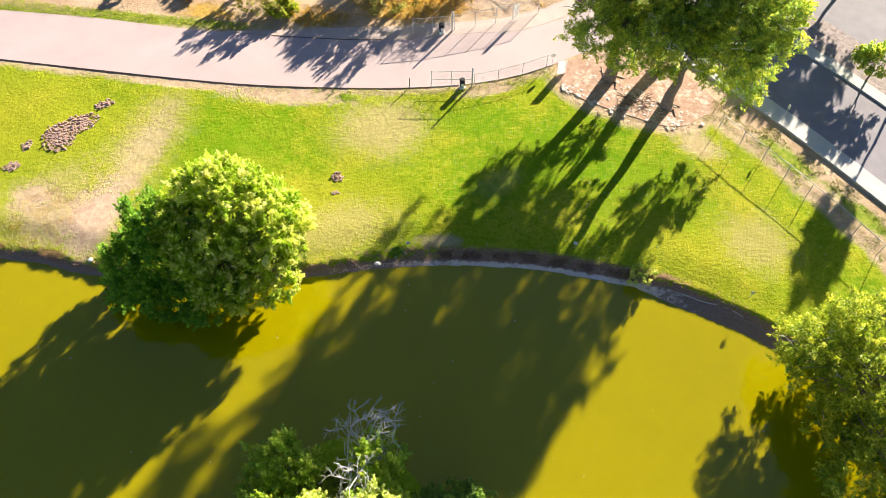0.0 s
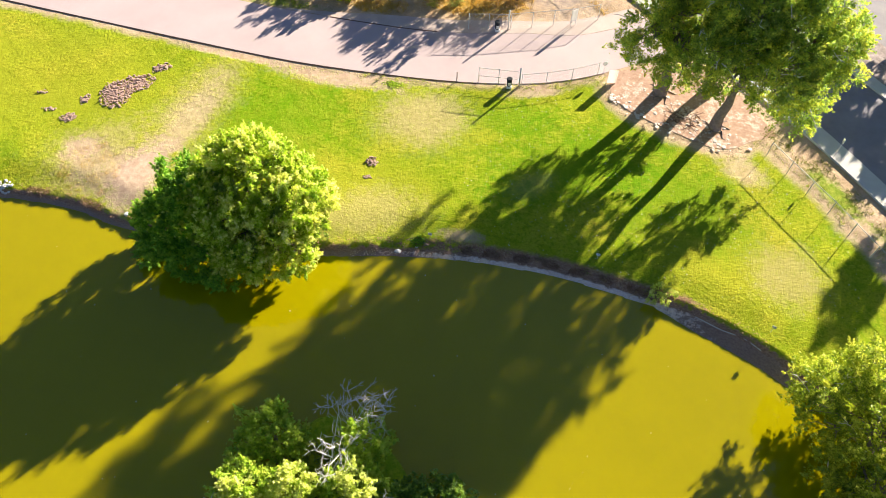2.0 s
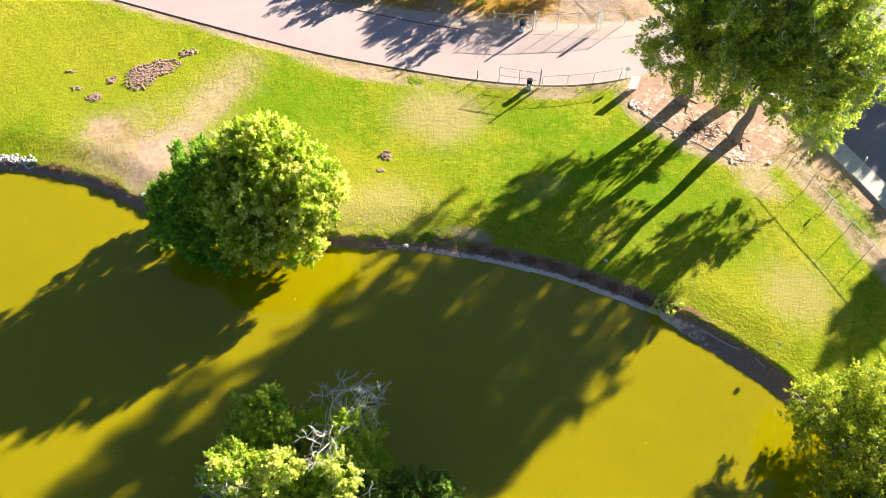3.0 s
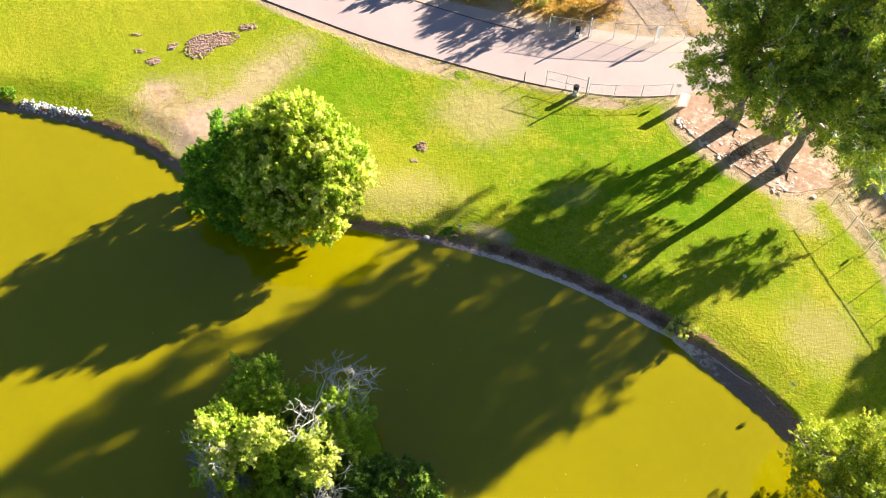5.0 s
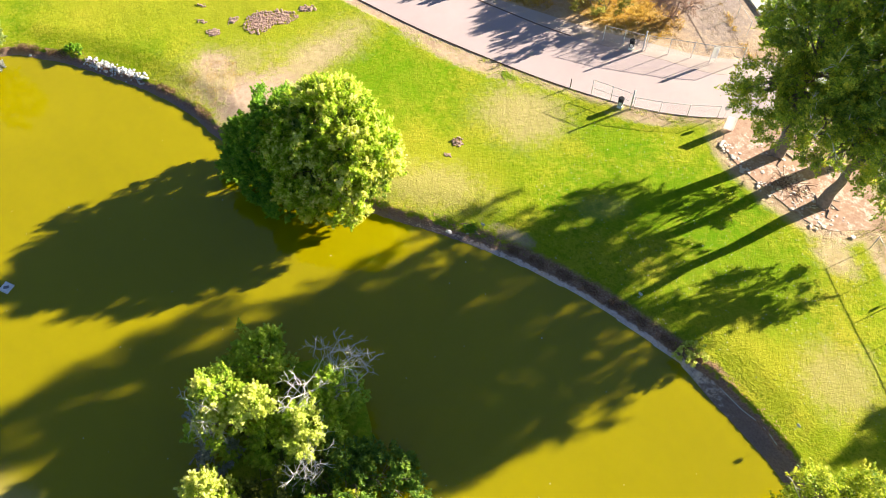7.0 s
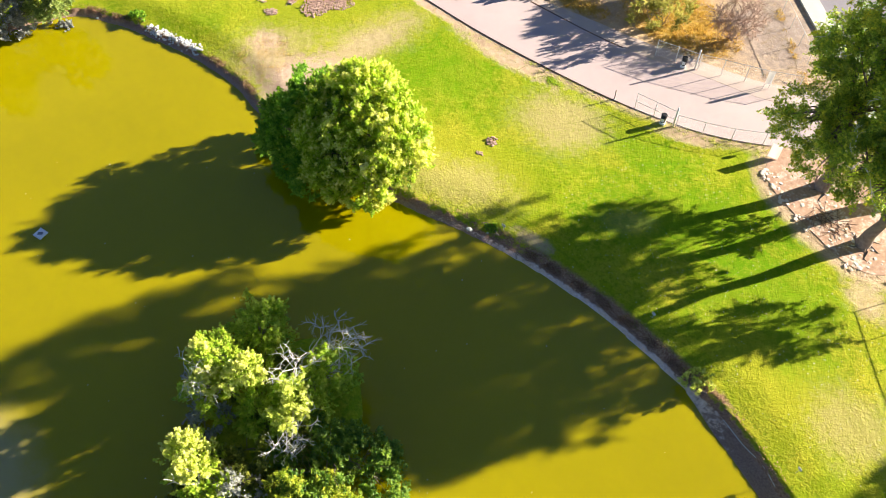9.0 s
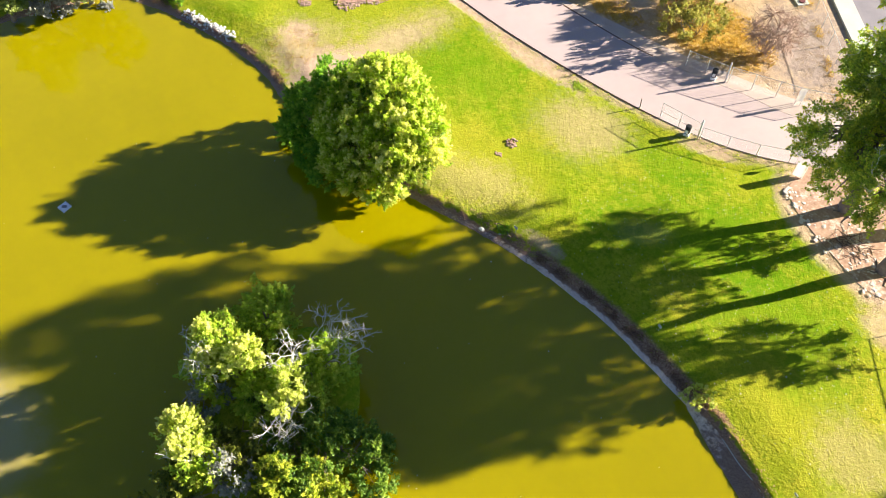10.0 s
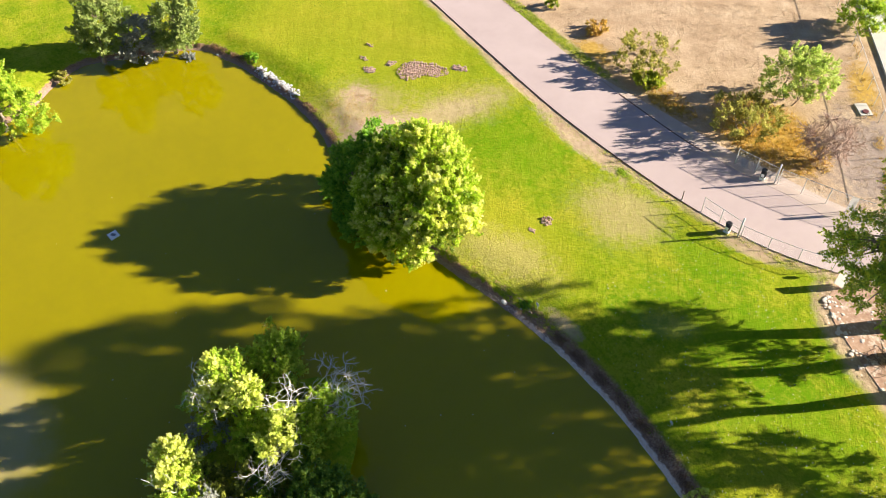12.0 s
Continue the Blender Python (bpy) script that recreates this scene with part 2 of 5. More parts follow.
    # dry field
    field = ramp(nt, calc(nt, "ADD", calc(nt, "MULTIPLY", n_mid, 0.5), calc(nt, "MULTIPLY", n_fine, 0.5)),
                 (0.38, (0.36, 0.25, 0.16)), (0.5, (0.50, 0.365, 0.245)), (0.62, (0.62, 0.475, 0.335)))
    gold = ramp(nt, n_small, (0.3, (0.36, 0.20, 0.02)), (0.7, (0.62, 0.42, 0.06)))
    grey = ramp(nt, n_small, (0.3, (0.28, 0.22, 0.19)), (0.7, (0.42, 0.35, 0.31)))
    for args in ((-12, 69.5, 7, 4.5, 10), (-22, 64, 3.2, 1.4, 10), (-34, 63.5, 4, 1.6, 0), (-11, 83, 1.6, 7, 45)):
        field = mix(nt, calc(nt, "MULTIPLY", spot(*args), 0.8), field, gold)
    field = mix(nt, spot(-4, 75, 5.5, 8, 40), field, grey)
    strip = ramp(nt, n_small, (0.3, (0.14, 0.24, 0.02)), (0.7, (0.36, 0.38, 0.06)))
    for args in ((-41, 61.4, 13, 1.0, 1), (-58, 60.9, 10, 0.9, -2), (28, 50.5, 3.5, 1.2, -47), (34, 44.6, 4, 1.0, -47)):
        field = mix(nt, spot(*args), field, strip)
    edge = calc(nt, "ADD", lawn_d.outputs["Fac"], calc(nt, "MULTIPLY", calc(nt, "SUBTRACT", n_small, 0.5), 1.3))
    margin = calc(nt, "ADD", edge, calc(nt, "MULTIPLY", calc(nt, "SUBTRACT", n_mid, 0.5), 2.2))
    turf = mix(nt, calc(nt, "MULTIPLY", step(nt, margin, 1.4, 0.3), 0.85), turf, dirt)
    col = mix(nt, step(nt, edge, -0.1, 0.35), field, turf)
    # bank
    mud = ramp(nt, n_fine, (0.32, (0.16, 0.09, 0.062)), (0.68, (0.46, 0.29, 0.205)))
    bank_d = calc(nt, "ADD", shore_d.outputs["Fac"], calc(nt, "MULTIPLY", calc(nt, "SUBTRACT", n_small, 0.5), 0.9))
    rust = ramp(nt, n_fine, (0.34, (0.16, 0.085, 0.05)), (0.52, (0.34, 0.20, 0.13)), (0.68, (0.56, 0.42, 0.28)))
    col = mix(nt, calc(nt, "MULTIPLY", step(nt, bank_d, 1.9, 1.3), spot(4.5, 35, 12.5, 4, 0, 0.8, 1.1)), col, rust)
    col = mix(nt, step(nt, bank_d, 0.92, 0.68), col, mud)
    strand = ramp(nt, n_fine, (0.3, (0.22, 0.145, 0.115)), (0.7, (0.42, 0.29, 0.235)))
    pale = ramp(nt, n_fine, (0.32, (0.62, 0.47, 0.38)), (0.62, (0.92, 0.79, 0.70)))
    strand = mix(nt, spot(4.5, 35, 12, 4, 0, 0.8, 1.1), strand, pale)
    col = mix(nt, step(nt, bank_d, 0.52, 0.36), col, strand)
    bed = (0.16, 0.13, 0.02)
    col = mix(nt, step(nt, shore_d.outputs["Fac"], 0.0, -0.25), col, bed)
    nt.links.new(col, b.inputs["Base Color"])
    relief = calc(nt, "ADD", calc(nt, "MULTIPLY", n_fine, 0.25), calc(nt, "MULTIPLY", n_tuft, calc(nt, "MULTIPLY", n_mid, 2.0)))
    bump(nt, b, calc(nt, "MULTIPLY", relief, calc(nt, "SUBTRACT", 1.0, calc(nt, "MULTIPLY", bare, 0.75))), 0.8, 0.12)
    return m


def water_material():
    """Thick green-yellow pond water: what it carries gives the colour, its surface the mirror."""
    m, nt, b = mat("pond_water", 0.05, 0.75)
    v = coords(nt)
    n1, n2 = noise_tex(nt, v, 0.06, 4), noise_tex(nt, v, 0.5, 4)
    f = calc(nt, "ADD", calc(nt, "MULTIPLY", n1, 0.7), calc(nt, "MULTIPLY", n2, 0.3))
    col = ramp(nt, f, (0.3, (0.258, 0.222, 0.0005)), (0.7, (0.306, 0.260, 0.0006)))
    # pale patch mixed into the water colour to paint in a sky reflection
    mp = nt.nodes.new("ShaderNodeMapping")
    mp.vector_type = "TEXTURE"
    mp.inputs["Location"].default_value = (-23, -9.5, 0)
    mp.inputs["Rotation"].default_value = (0, 0, radians(15))
    mp.inputs["Scale"].default_value = (9, 6, 9)
    nt.links.new(v, mp.inputs["Vector"])
    ln = nt.nodes.new("ShaderNodeVectorMath")
    ln.operation = "LENGTH"
    nt.links.new(mp.outputs[0], ln.inputs[0])
    sky_sheen = step(nt, calc(nt, "ADD", ln.outputs["Value"], calc(nt, "MULTIPLY", calc(nt, "SUBTRACT", n2, 0.5), 0.4)), 1.1, 0.5)
    col = mix(nt, calc(nt, "MULTIPLY", sky_sheen, 0.5), col, (0.46, 0.39, 0.24))
    nt.links.new(col, b.inputs["Base Color"])
    b.inputs["IOR"].default_value = 1.43
    b.subsurface_method = "BURLEY"
    b.inputs["Subsurface Weight"].default_value = 1.0
    b.inputs["Subsurface Radius"].default_value = (0.28, 0.28, 0.08)
    b.inputs["Subsurface Scale"].default_value = 1.0
    bump(nt, b, noise_tex(nt, v, 2.2, 3), 0.04, 0.03)
    return m


M_GROUND, M_WATER, M_MULCH = ground_material(), water_material(), bed_material()


# ---- mesh helpers ----
def link_mesh(name, verts, faces, material, parent=None, label="", smooth=False):
    me = bpy.data.meshes.new(name)
    me.from_pydata(verts, [], faces)
    me.update()
    me.materials.append(material)
    if smooth:
        me.shade_smooth()
    ob = new(name, me)
    ob.parent = parent
    return tagged(ob, label)


def part(name, bm, material, parent=None, label="", smooth=False):
    me = bpy.data.meshes.new(name)
    bm.normal_update()
    bm.to_mesh(me)
    bm.free()
    me.materials.append(material)
    if smooth:
        me.shade_smooth()
    ob = new(name, me)
    ob.parent = parent
    return tagged(ob, label)


def empty(name, x, y, z, turn=0.0):
    ob = new(name)
    ob.empty_display_size = 0.3
    ob.matrix_basis = pose(x, y, z, 0, 0, turn)
    return ob


def box(sx, sy, sz, x=0, y=0, z=0, bevel=0.0, rot=None):
    """A box with its middle at x, y and its foot at z."""
    bm = bmesh.new()
    bmesh.ops.create_cube(bm, size=1)
    bmesh.ops.scale(bm, vec=(sx, sy, sz), verts=bm.verts)
    if bevel:
        bmesh.ops.bevel(bm, geom=bm.edges[:], offset=bevel, segments=2, affect="EDGES", profile=0.7)
    if rot is not None:
        bmesh.ops.transform(bm, matrix=rot, verts=bm.verts)
    bmesh.ops.translate(bm, vec=(x, y, z + sz / 2), verts=bm.verts)
    return bm


def rod(a, b, r1, r2=None, sides=8):
    a, b = Vector(a), Vector(b)
    bm = bmesh.new()
    bmesh.ops.create_cone(bm, cap_ends=True, segments=sides, radius1=r1, radius2=r1 if r2 is None else r2, depth=(b - a).length)
    m = Matrix.Translation((a + b) / 2) @ (b - a).to_track_quat("Z", "Y").to_matrix().to_4x4()
    bmesh.ops.transform(bm, matrix=m, verts=bm.verts)
    return bm


def spline(points, n=8, closed=False):
    """A smooth line through a few points."""
    p = np.array(points, float)
    k = len(p)
    out = []
    for i in range(k if closed else k - 1):
        a, b, c, d = (p[(i + j) % k] if closed else p[min(max(i + j, 0), k - 1)] for j in (-1, 0, 1, 2))
        for t in np.arange(n) / n:
            out.append(0.5 * (2 * b + (c - a) * t + (2 * a - 5 * b + 4 * c - d) * t * t + (3 * b - a - 3 * c + d) * t ** 3))
    if not closed:
        out.append(p[-1])
    return np.array(out)


def tube(verts, faces, pts, radii, sides=6):
    """Adds a tapered tube along pts to the lists verts and faces."""
    pts = [Vector(p) for p in pts]
    base = len(verts)
    for i, (p, r) in enumerate(zip(pts, radii)):
        d = (pts[min(i + 1, len(pts) - 1)] - pts[max(i - 1, 0)]).normalized()
        u = d.orthogonal().normalized()
        w = d.cross(u)
        for k in range(sides):
            a = 2 * math.pi * k / sides
            verts.append(p + (u * math.cos(a) + w * math.sin(a)) * r)
    for i in range(len(pts) - 1):
        for k in range(sides):
            k2 = (k + 1) % sides
            faces.append((base + i * sides + k, base + i * sides + k2, base + (i + 1) * sides + k2, base + (i + 1) * sides + k))
    faces.append(tuple(base + (len(pts) - 1) * sides + k for k in range(sides)))


def signed_distance(px, py, poly):
    """Distance to a closed outline: plus outside, minus inside."""
    best = np.full(px.shape, 1e18)
    inside = np.zeros(px.shape, bool)
    for (ax, ay), (bx, by) in zip(poly, np.roll(poly, -1, axis=0)):
        ex, ey = bx - ax, by - ay
        t = np.clip(((px - ax) * ex + (py - ay) * ey) / (ex * ex + ey * ey + 1e-12), 0, 1)
        best = np.minimum(best, (px - ax - t * ex) ** 2 + (py - ay - t * ey) ** 2)
        cross = ((ay > py) != (by > py)) & (px < (bx - ax) * (py - ay) / (by - ay + 1e-12) + ax)
        inside ^= cross
    return np.where(inside, -1, 1) * np.sqrt(best)


# ---- the plan ----
SHORE = spline([(-65.6, 7), (-67.6, 10.6), (-66.9, 14.4), (-63.2, 23.6), (-58.8, 26.3), (-54.9, 27.7), (-46.6, 29.6), (-40, 30.0), (-35, 29.4),
                (-25, 29.6), (-15.2, 31.8), (-11.1, 33.0), (-6.7, 34.0), (-2.2, 34.7), (4.5, 35.1), (11.5, 34.6), (16.4, 34.0), (19.8, 33.0),
                (24, 31.3), (28, 28.5), (31.5, 23), (34, 5), (28, -22), (0, -50), (-35, -44), (-58, -22), (-62, -8), (-62, 2)], 6, True)
PATH_LOW = spline([(-160, 50), (-100, 53), (-70, 53.4), (-44, 53.1), (-31, 53.05), (-24, 53.35), (-15.5, 54.2), (-9, 55.2), (-3.6, 56.5), (0.5, 58.1), (4.6, 60.5), (12, 66.0), (17, 69.0)], 6)
PATH_HIGH = spline([(-160, 56), (-100, 59), (-70, 60.2), (-48, 60.8), (-36, 60.5), (-30, 60.6), (-22, 61.0), (-16, 61.5), (-10, 62.6), (-4.4, 64.2), (1.3, 65.6), (8, 70.0), (12, 73.5)], 6)
LAWN_EAST = spline([(4.9, 60.3), (5.3, 57.6), (7.2, 55.7), (9.6, 54.7), (13.0, 53.6), (16.2, 52.8), (18.7, 53.3), (21.0, 55.0), (23.2, 53.1), (25.2, 51.4), (28.6, 47.6), (33.0, 42.6), (38.6, 34.5), (48, 20), (70, -20)], 5)
LAWN = np.array([*PATH_LOW[PATH_LOW[:, 0] < 4.5], *LAWN_EAST, (70, -160), (-160, -160)])
ISLE = np.array([(-5.2 + 11.5 * math.cos(a) * -0.5 + 6.2 * math.sin(a) * 0.87, 7.5 + 11.5 * math.cos(a) * 0.87 + 6.2 * math.sin(a) * 0.5) for a in np.arange(0, 2 * math.pi, 0.2)])


def smooth01(v, a, b):
    t = np.clip((v - a) / (b - a), 0, 1)
    return t * t * (3 - 2 * t)


def land_height(px, py):
    d = np.minimum(signed_distance(px, py, SHORE), 1e9)
    isle = -signed_distance(px, py, ISLE)
    lawn = -signed_distance(px, py, LAWN)
    calm = 1 - 0.8 * smooth01(px, 13, 18)
    wob = 0.16 * np.sin(px * 1.9 + 1.3 * np.sin(py * 1.1)) + 0.12 * np.sin(px * 4.3 + py * 2.7)
    dd = d + wob * calm * smooth01(d, 0.1, 0.6)
    wet = 0.95 * smooth01(px, 12.5, 17.5) * smooth01(px, 29, 24) * (py > 20)
    z = np.where(d < 0, np.maximum(-0.05 + 0.35 * d, -1.5), 0.0)
    easy = smooth01(px, -13, -9) * smooth01(px, 15, 11)
    west = smooth01(px, -30, -37)
    z = z + np.where(d >= 0, 0.14 * smooth01(d, -0.1, 0.5) + (0.62 - 0.17 * easy - 0.24 * west) * smooth01(dd, 0.42, 0.92 + 0.9 * easy) + (0.24 + 0.17 * easy + 0.24 * west) * smooth01(d, 0.9, 4.5), 0)
    z = np.where((wet > 0.05) & (d < 0.6), np.maximum(z, np.maximum(0.07 * (d + wet), -0.3)), z)
    z = z + smooth01(lawn, -0.2, 0.6) * np.where(d > 2, 0.035 * np.sin(px * 0.37 + 1) * np.sin(py * 0.41) + 0.012 * np.sin(px * 2.3 + py) * np.sin(py * 1.9 - px * 0.6), 0)
    z = z + np.where(lawn < 0, 0.08 * smooth01(-lawn, 0.0, 0.5), 0)
    z = np.where(isle > -0.4, np.maximum(z, 0.55 * smooth01(isle, -0.4, 1.6) - 0.1), z)
    d = np.where(d < 0, np.minimum(d + wet, np.maximum(d, 0.1 * wet)), d)
    return z, np.where(isle > -0.3, np.maximum(d, np.minimum(isle + 0.9, 1.0)), d), lawn


def height(x, y):
    return float(land_height(np.array([float(x)]), np.array([float(y)]))[0][0])


# ---- ground and water ----
def axis(lo, hi, cell, far):
    core = np.arange(lo, hi + cell / 2, cell)
    out = [cell]
    while sum(out) < far:
        out.append(out[-1] * 1.35)
    out = np.cumsum(out)
    return np.concatenate([lo - out[::-1], core, hi + out])


def build_ground():
    xs, ys = axis(-76, 48, 0.3, 2500), axis(-4, 104, 0.3, 2500)
    gx, gy = np.meshgrid(xs, ys)
    px, py = gx.ravel(), gy.ravel()
    z, shore, lawn = land_height(px, py)
    w, h = len(xs), len(ys)
    i = (np.arange(h - 1)[:, None] * w + np.arange(w - 1)[None, :]).ravel()
    quads = np.stack([i, i + 1, i + 1 + w, i + w], 1)
    me = bpy.data.meshes.new("ground")
    me.vertices.add(w * h)
    me.vertices.foreach_set("co", np.stack([px, py, z], 1).astype(np.float32).ravel())
    me.loops.add(quads.size)
    me.loops.foreach_set("vertex_index", quads.ravel().astype(np.int32))
    me.polygons.add(len(quads))
    me.polygons.foreach_set("loop_start", np.arange(0, quads.size, 4, dtype=np.int32))
    me.update(calc_edges=True)
    for key, val in (("shore", shore), ("lawn", lawn)):
        me.attributes.new(key, "FLOAT", "POINT").data.foreach_set("value", np.clip(val, -50, 50).astype(np.float32))
    me.materials.append(M_GROUND)
    me.shade_smooth()
    tagged(new("ground", me), "sunlit green park lawn with bare patches, muddy bank and dry field", "ground", kind="structure")


build_ground()
rim = SHORE + 0.0
c = rim.mean(0)
wv = [(c[0], c[1], 0.0)] + [(c[0] + (p[0] - c[0]) * 1.03, c[1] + (p[1] - c[1]) * 1.03, 0.0) for p in rim]
wf = [(0, k + 1, (k + 1) % len(rim) + 1) for k in range(len(rim))]
tagged(link_mesh("water", wv, wf, M_WATER), "opaque yellow-green algae pond water, still surface", "water", kind="structure")


def ribbon(name, low, high, top, thick, material, label, category, across=1):
    """A slab between two lines, with a top and sides."""
    n = len(low)
    v, f = [], []
    for a, b in zip(low, high):
        for k in range(across + 1):
            q = a + (b - a) * k / across
            v.append((q[0], q[1], top))
        v += [(a[0], a[1], top - thick), (b[0], b[1], top - thick)]
    m = across + 3
    for i in range(n - 1):
        p, q = i * m, (i + 1) * m
        for k in range(across):
            f.append((p + k, q + k, q + k + 1, p + k + 1))
        f += [(p, p + across + 1, q + across + 1, q), (p + across, q + across, q + across + 2, p + across + 2)]
    return tagged(link_mesh(name, v, f, material), label, category, kind="structure")


def even(line, n):
    d = np.concatenate([[0], np.cumsum(np.hypot(*np.diff(line, axis=0).T))])
    s = np.linspace(0, d[-1], n)
    return np.stack([np.interp(s, d, line[:, 0]), np.interp(s, d, line[:, 1])], 1)


def offset(line, dist):
    t = np.gradient(line, axis=0)
    t /= np.hypot(t[:, 0], t[:, 1])[:, None]
    return line + np.stack([-t[:, 1], t[:, 0]], 1) * dist


low, high = even(PATH_LOW, 120), even(PATH_HIGH, 120)
ribbon("path", low, high, 1.088, 0.4, M_PATH, "pale pinkish asphalt park path with a raised edge", "path")
edge = even(PATH_LOW[PATH_LOW[:, 0] < -8], 90)
ribbon("edging", offset(edge, -0.08), offset(edge, -0.01), 1.07, 0.35, M_EDGING, "dark timber edging along the path", "edging")
# dark strip laid on the joint as the painted shadow of the apron's step
joint = even(PATH_HIGH[(PATH_HIGH[:, 0] > -26.5) & (PATH_HIGH[:, 0] < -13.5)], 30)
ribbon("edging", offset(joint, -0.10), offset(joint, 0.0), 1.115, 0.2, M_EDGING, "thin dark strip standing in for the step's shadow between path and apron", "edging")
ap_low = even(spline([(-31, 60.62), (-22, 61.03), (-16, 61.53), (-10, 62.63), (-4.4, 64.23), (1.3, 65.63), (8, 70.03)], 6), 50)
ap_high = even(spline([(-31.2, 60.75), (-26, 61.6), (-19, 63.0), (-13, 64.0), (-7, 65.6), (-0.4, 67.5), (6, 71.5)], 6), 50)
ribbon("apron", ap_low, ap_high, 1.098, 0.3, M_APRON, "pale dusty concrete apron beside the path", "path")

# street along the park's side
STREET = even(spline([(-110, 168), (-60, 127), (-19.4, 93.9), (-5.6, 82.2), (1, 76.8), (12, 68.0), (24.6, 57.8), (36.5, 45.6), (60, 19), (100, -30)], 8), 90)
ribbon("pavement", STREET, offset(STREET, 1.75), 1.30, 0.3, M_CONCRETE, "sunlit concrete sidewalk beside the street", "pavement")
ribbon("kerb", offset(STREET, 1.754), offset(STREET, 2.05), 1.28, 0.3, M_CONCRETE, "concrete kerb stone along the street", "kerb")
ribbon("road", offset(STREET, 2.054), offset(STREET, 10.7), 1.16, 0.2, M_ASPHALT, "worn grey asphalt street crossed by tree shadows", "road")
ribbon("kerb", offset(STREET, 10.704), offset(STREET, 12.1), 1.31, 0.3, M_CONCRETE, "pale concrete kerb and sidewalk across the street", "kerb")
ribbon("gravel", offset(STREET, 12.104), offset(STREET, 16.9), 1.29, 0.2, M_GRAVEL, "pinkish gravel bed across the street", "gravel")
ribbon("road", offset(STREET, 16.904), offset(STREET, 30), 1.25, 0.2, M_ASPHALT, "asphalt parking area beyond the gravel bed", "road")

# mulch bed under the tall trees
ring = offset(even(LAWN_EAST[(LAWN_EAST[:, 0] > 4) & (LAWN_EAST[:, 0] < 21.0)], 30), 0.45)
back = even(np.array([(5.2, 60.6), (9.0, 63.0), (16, 64.0), (22.5, 56.5)]), 30)
ribbon("mulch_bed", ring, back, 1.095, 0.3, M_MULCH, "bare reddish soil bed under tall trees", "flower bed", across=4)


# ---- plants ----
def leaf_cloud(name, pts, axes, counts, length, spread, size, material, parent, rng, label=""):
    """Leafy sprays: each starts at a point and tapers along an axis."""
    idx = np.repeat(np.arange(len(pts)), counts)
    n = len(idx)
    t = rng.random(n) ** 0.8
    ax = axes[idx]
    off = rng.normal(size=(n, 3))
    off -= ax * (off * ax).sum(1)[:, None]
    rad = spread * (1.05 - t) * np.abs(rng.normal(size=n)) ** 0.7
    off *= (rad / (np.linalg.norm(off, axis=1) + 1e-9))[:, None]
    c = pts[idx] + ax * (t * length)[:, None] * (0.7 + 0.6 * rng.random(len(pts)))[idx][:, None] + off
    nrm = rng.normal(size=(n, 3)) * 0.85 + ax * 0.35 + np.array(sun_dir) * 0.6 + np.array([0, 0, 0.2])
    nrm /= np.linalg.norm(nrm, axis=1)[:, None]
    u = np.cross(nrm, rng.normal(size=(n, 3)))
    u /= np.linalg.norm(u, axis=1)[:, None] + 1e-9
    w = np.cross(nrm, u)
    s = size * (0.6 + 0.8 * rng.random(n))[:, None]
    v = np.stack([c - u * s, c + w * s * 0.5 - nrm * s * 0.12, c + u * s, c - w * s * 0.5 - nrm * s * 0.12], 1).reshape(-1, 3)
    me = bpy.data.meshes.new(name)
    me.vertices.add(4 * n)
    me.vertices.foreach_set("co", v.astype(np.float32).ravel())
    me.loops.add(4 * n)
    me.loops.foreach_set("vertex_index", np.arange(4 * n, dtype=np.int32))
    me.polygons.add(n)
    me.polygons.foreach_set("loop_start", np.arange(0, 4 * n, 4, dtype=np.int32))
    me.update(calc_edges=True)
    age = 0.6 * rng.random(len(pts))[idx] + 0.4 * t
    me.attributes.new("shoot", "FLOAT", "FACE").data.foreach_set("value", age.astype(np.float32))
    me.materials.append(material)
    ob = new(name, me)
    ob.parent = parent
    return tagged(ob, label)


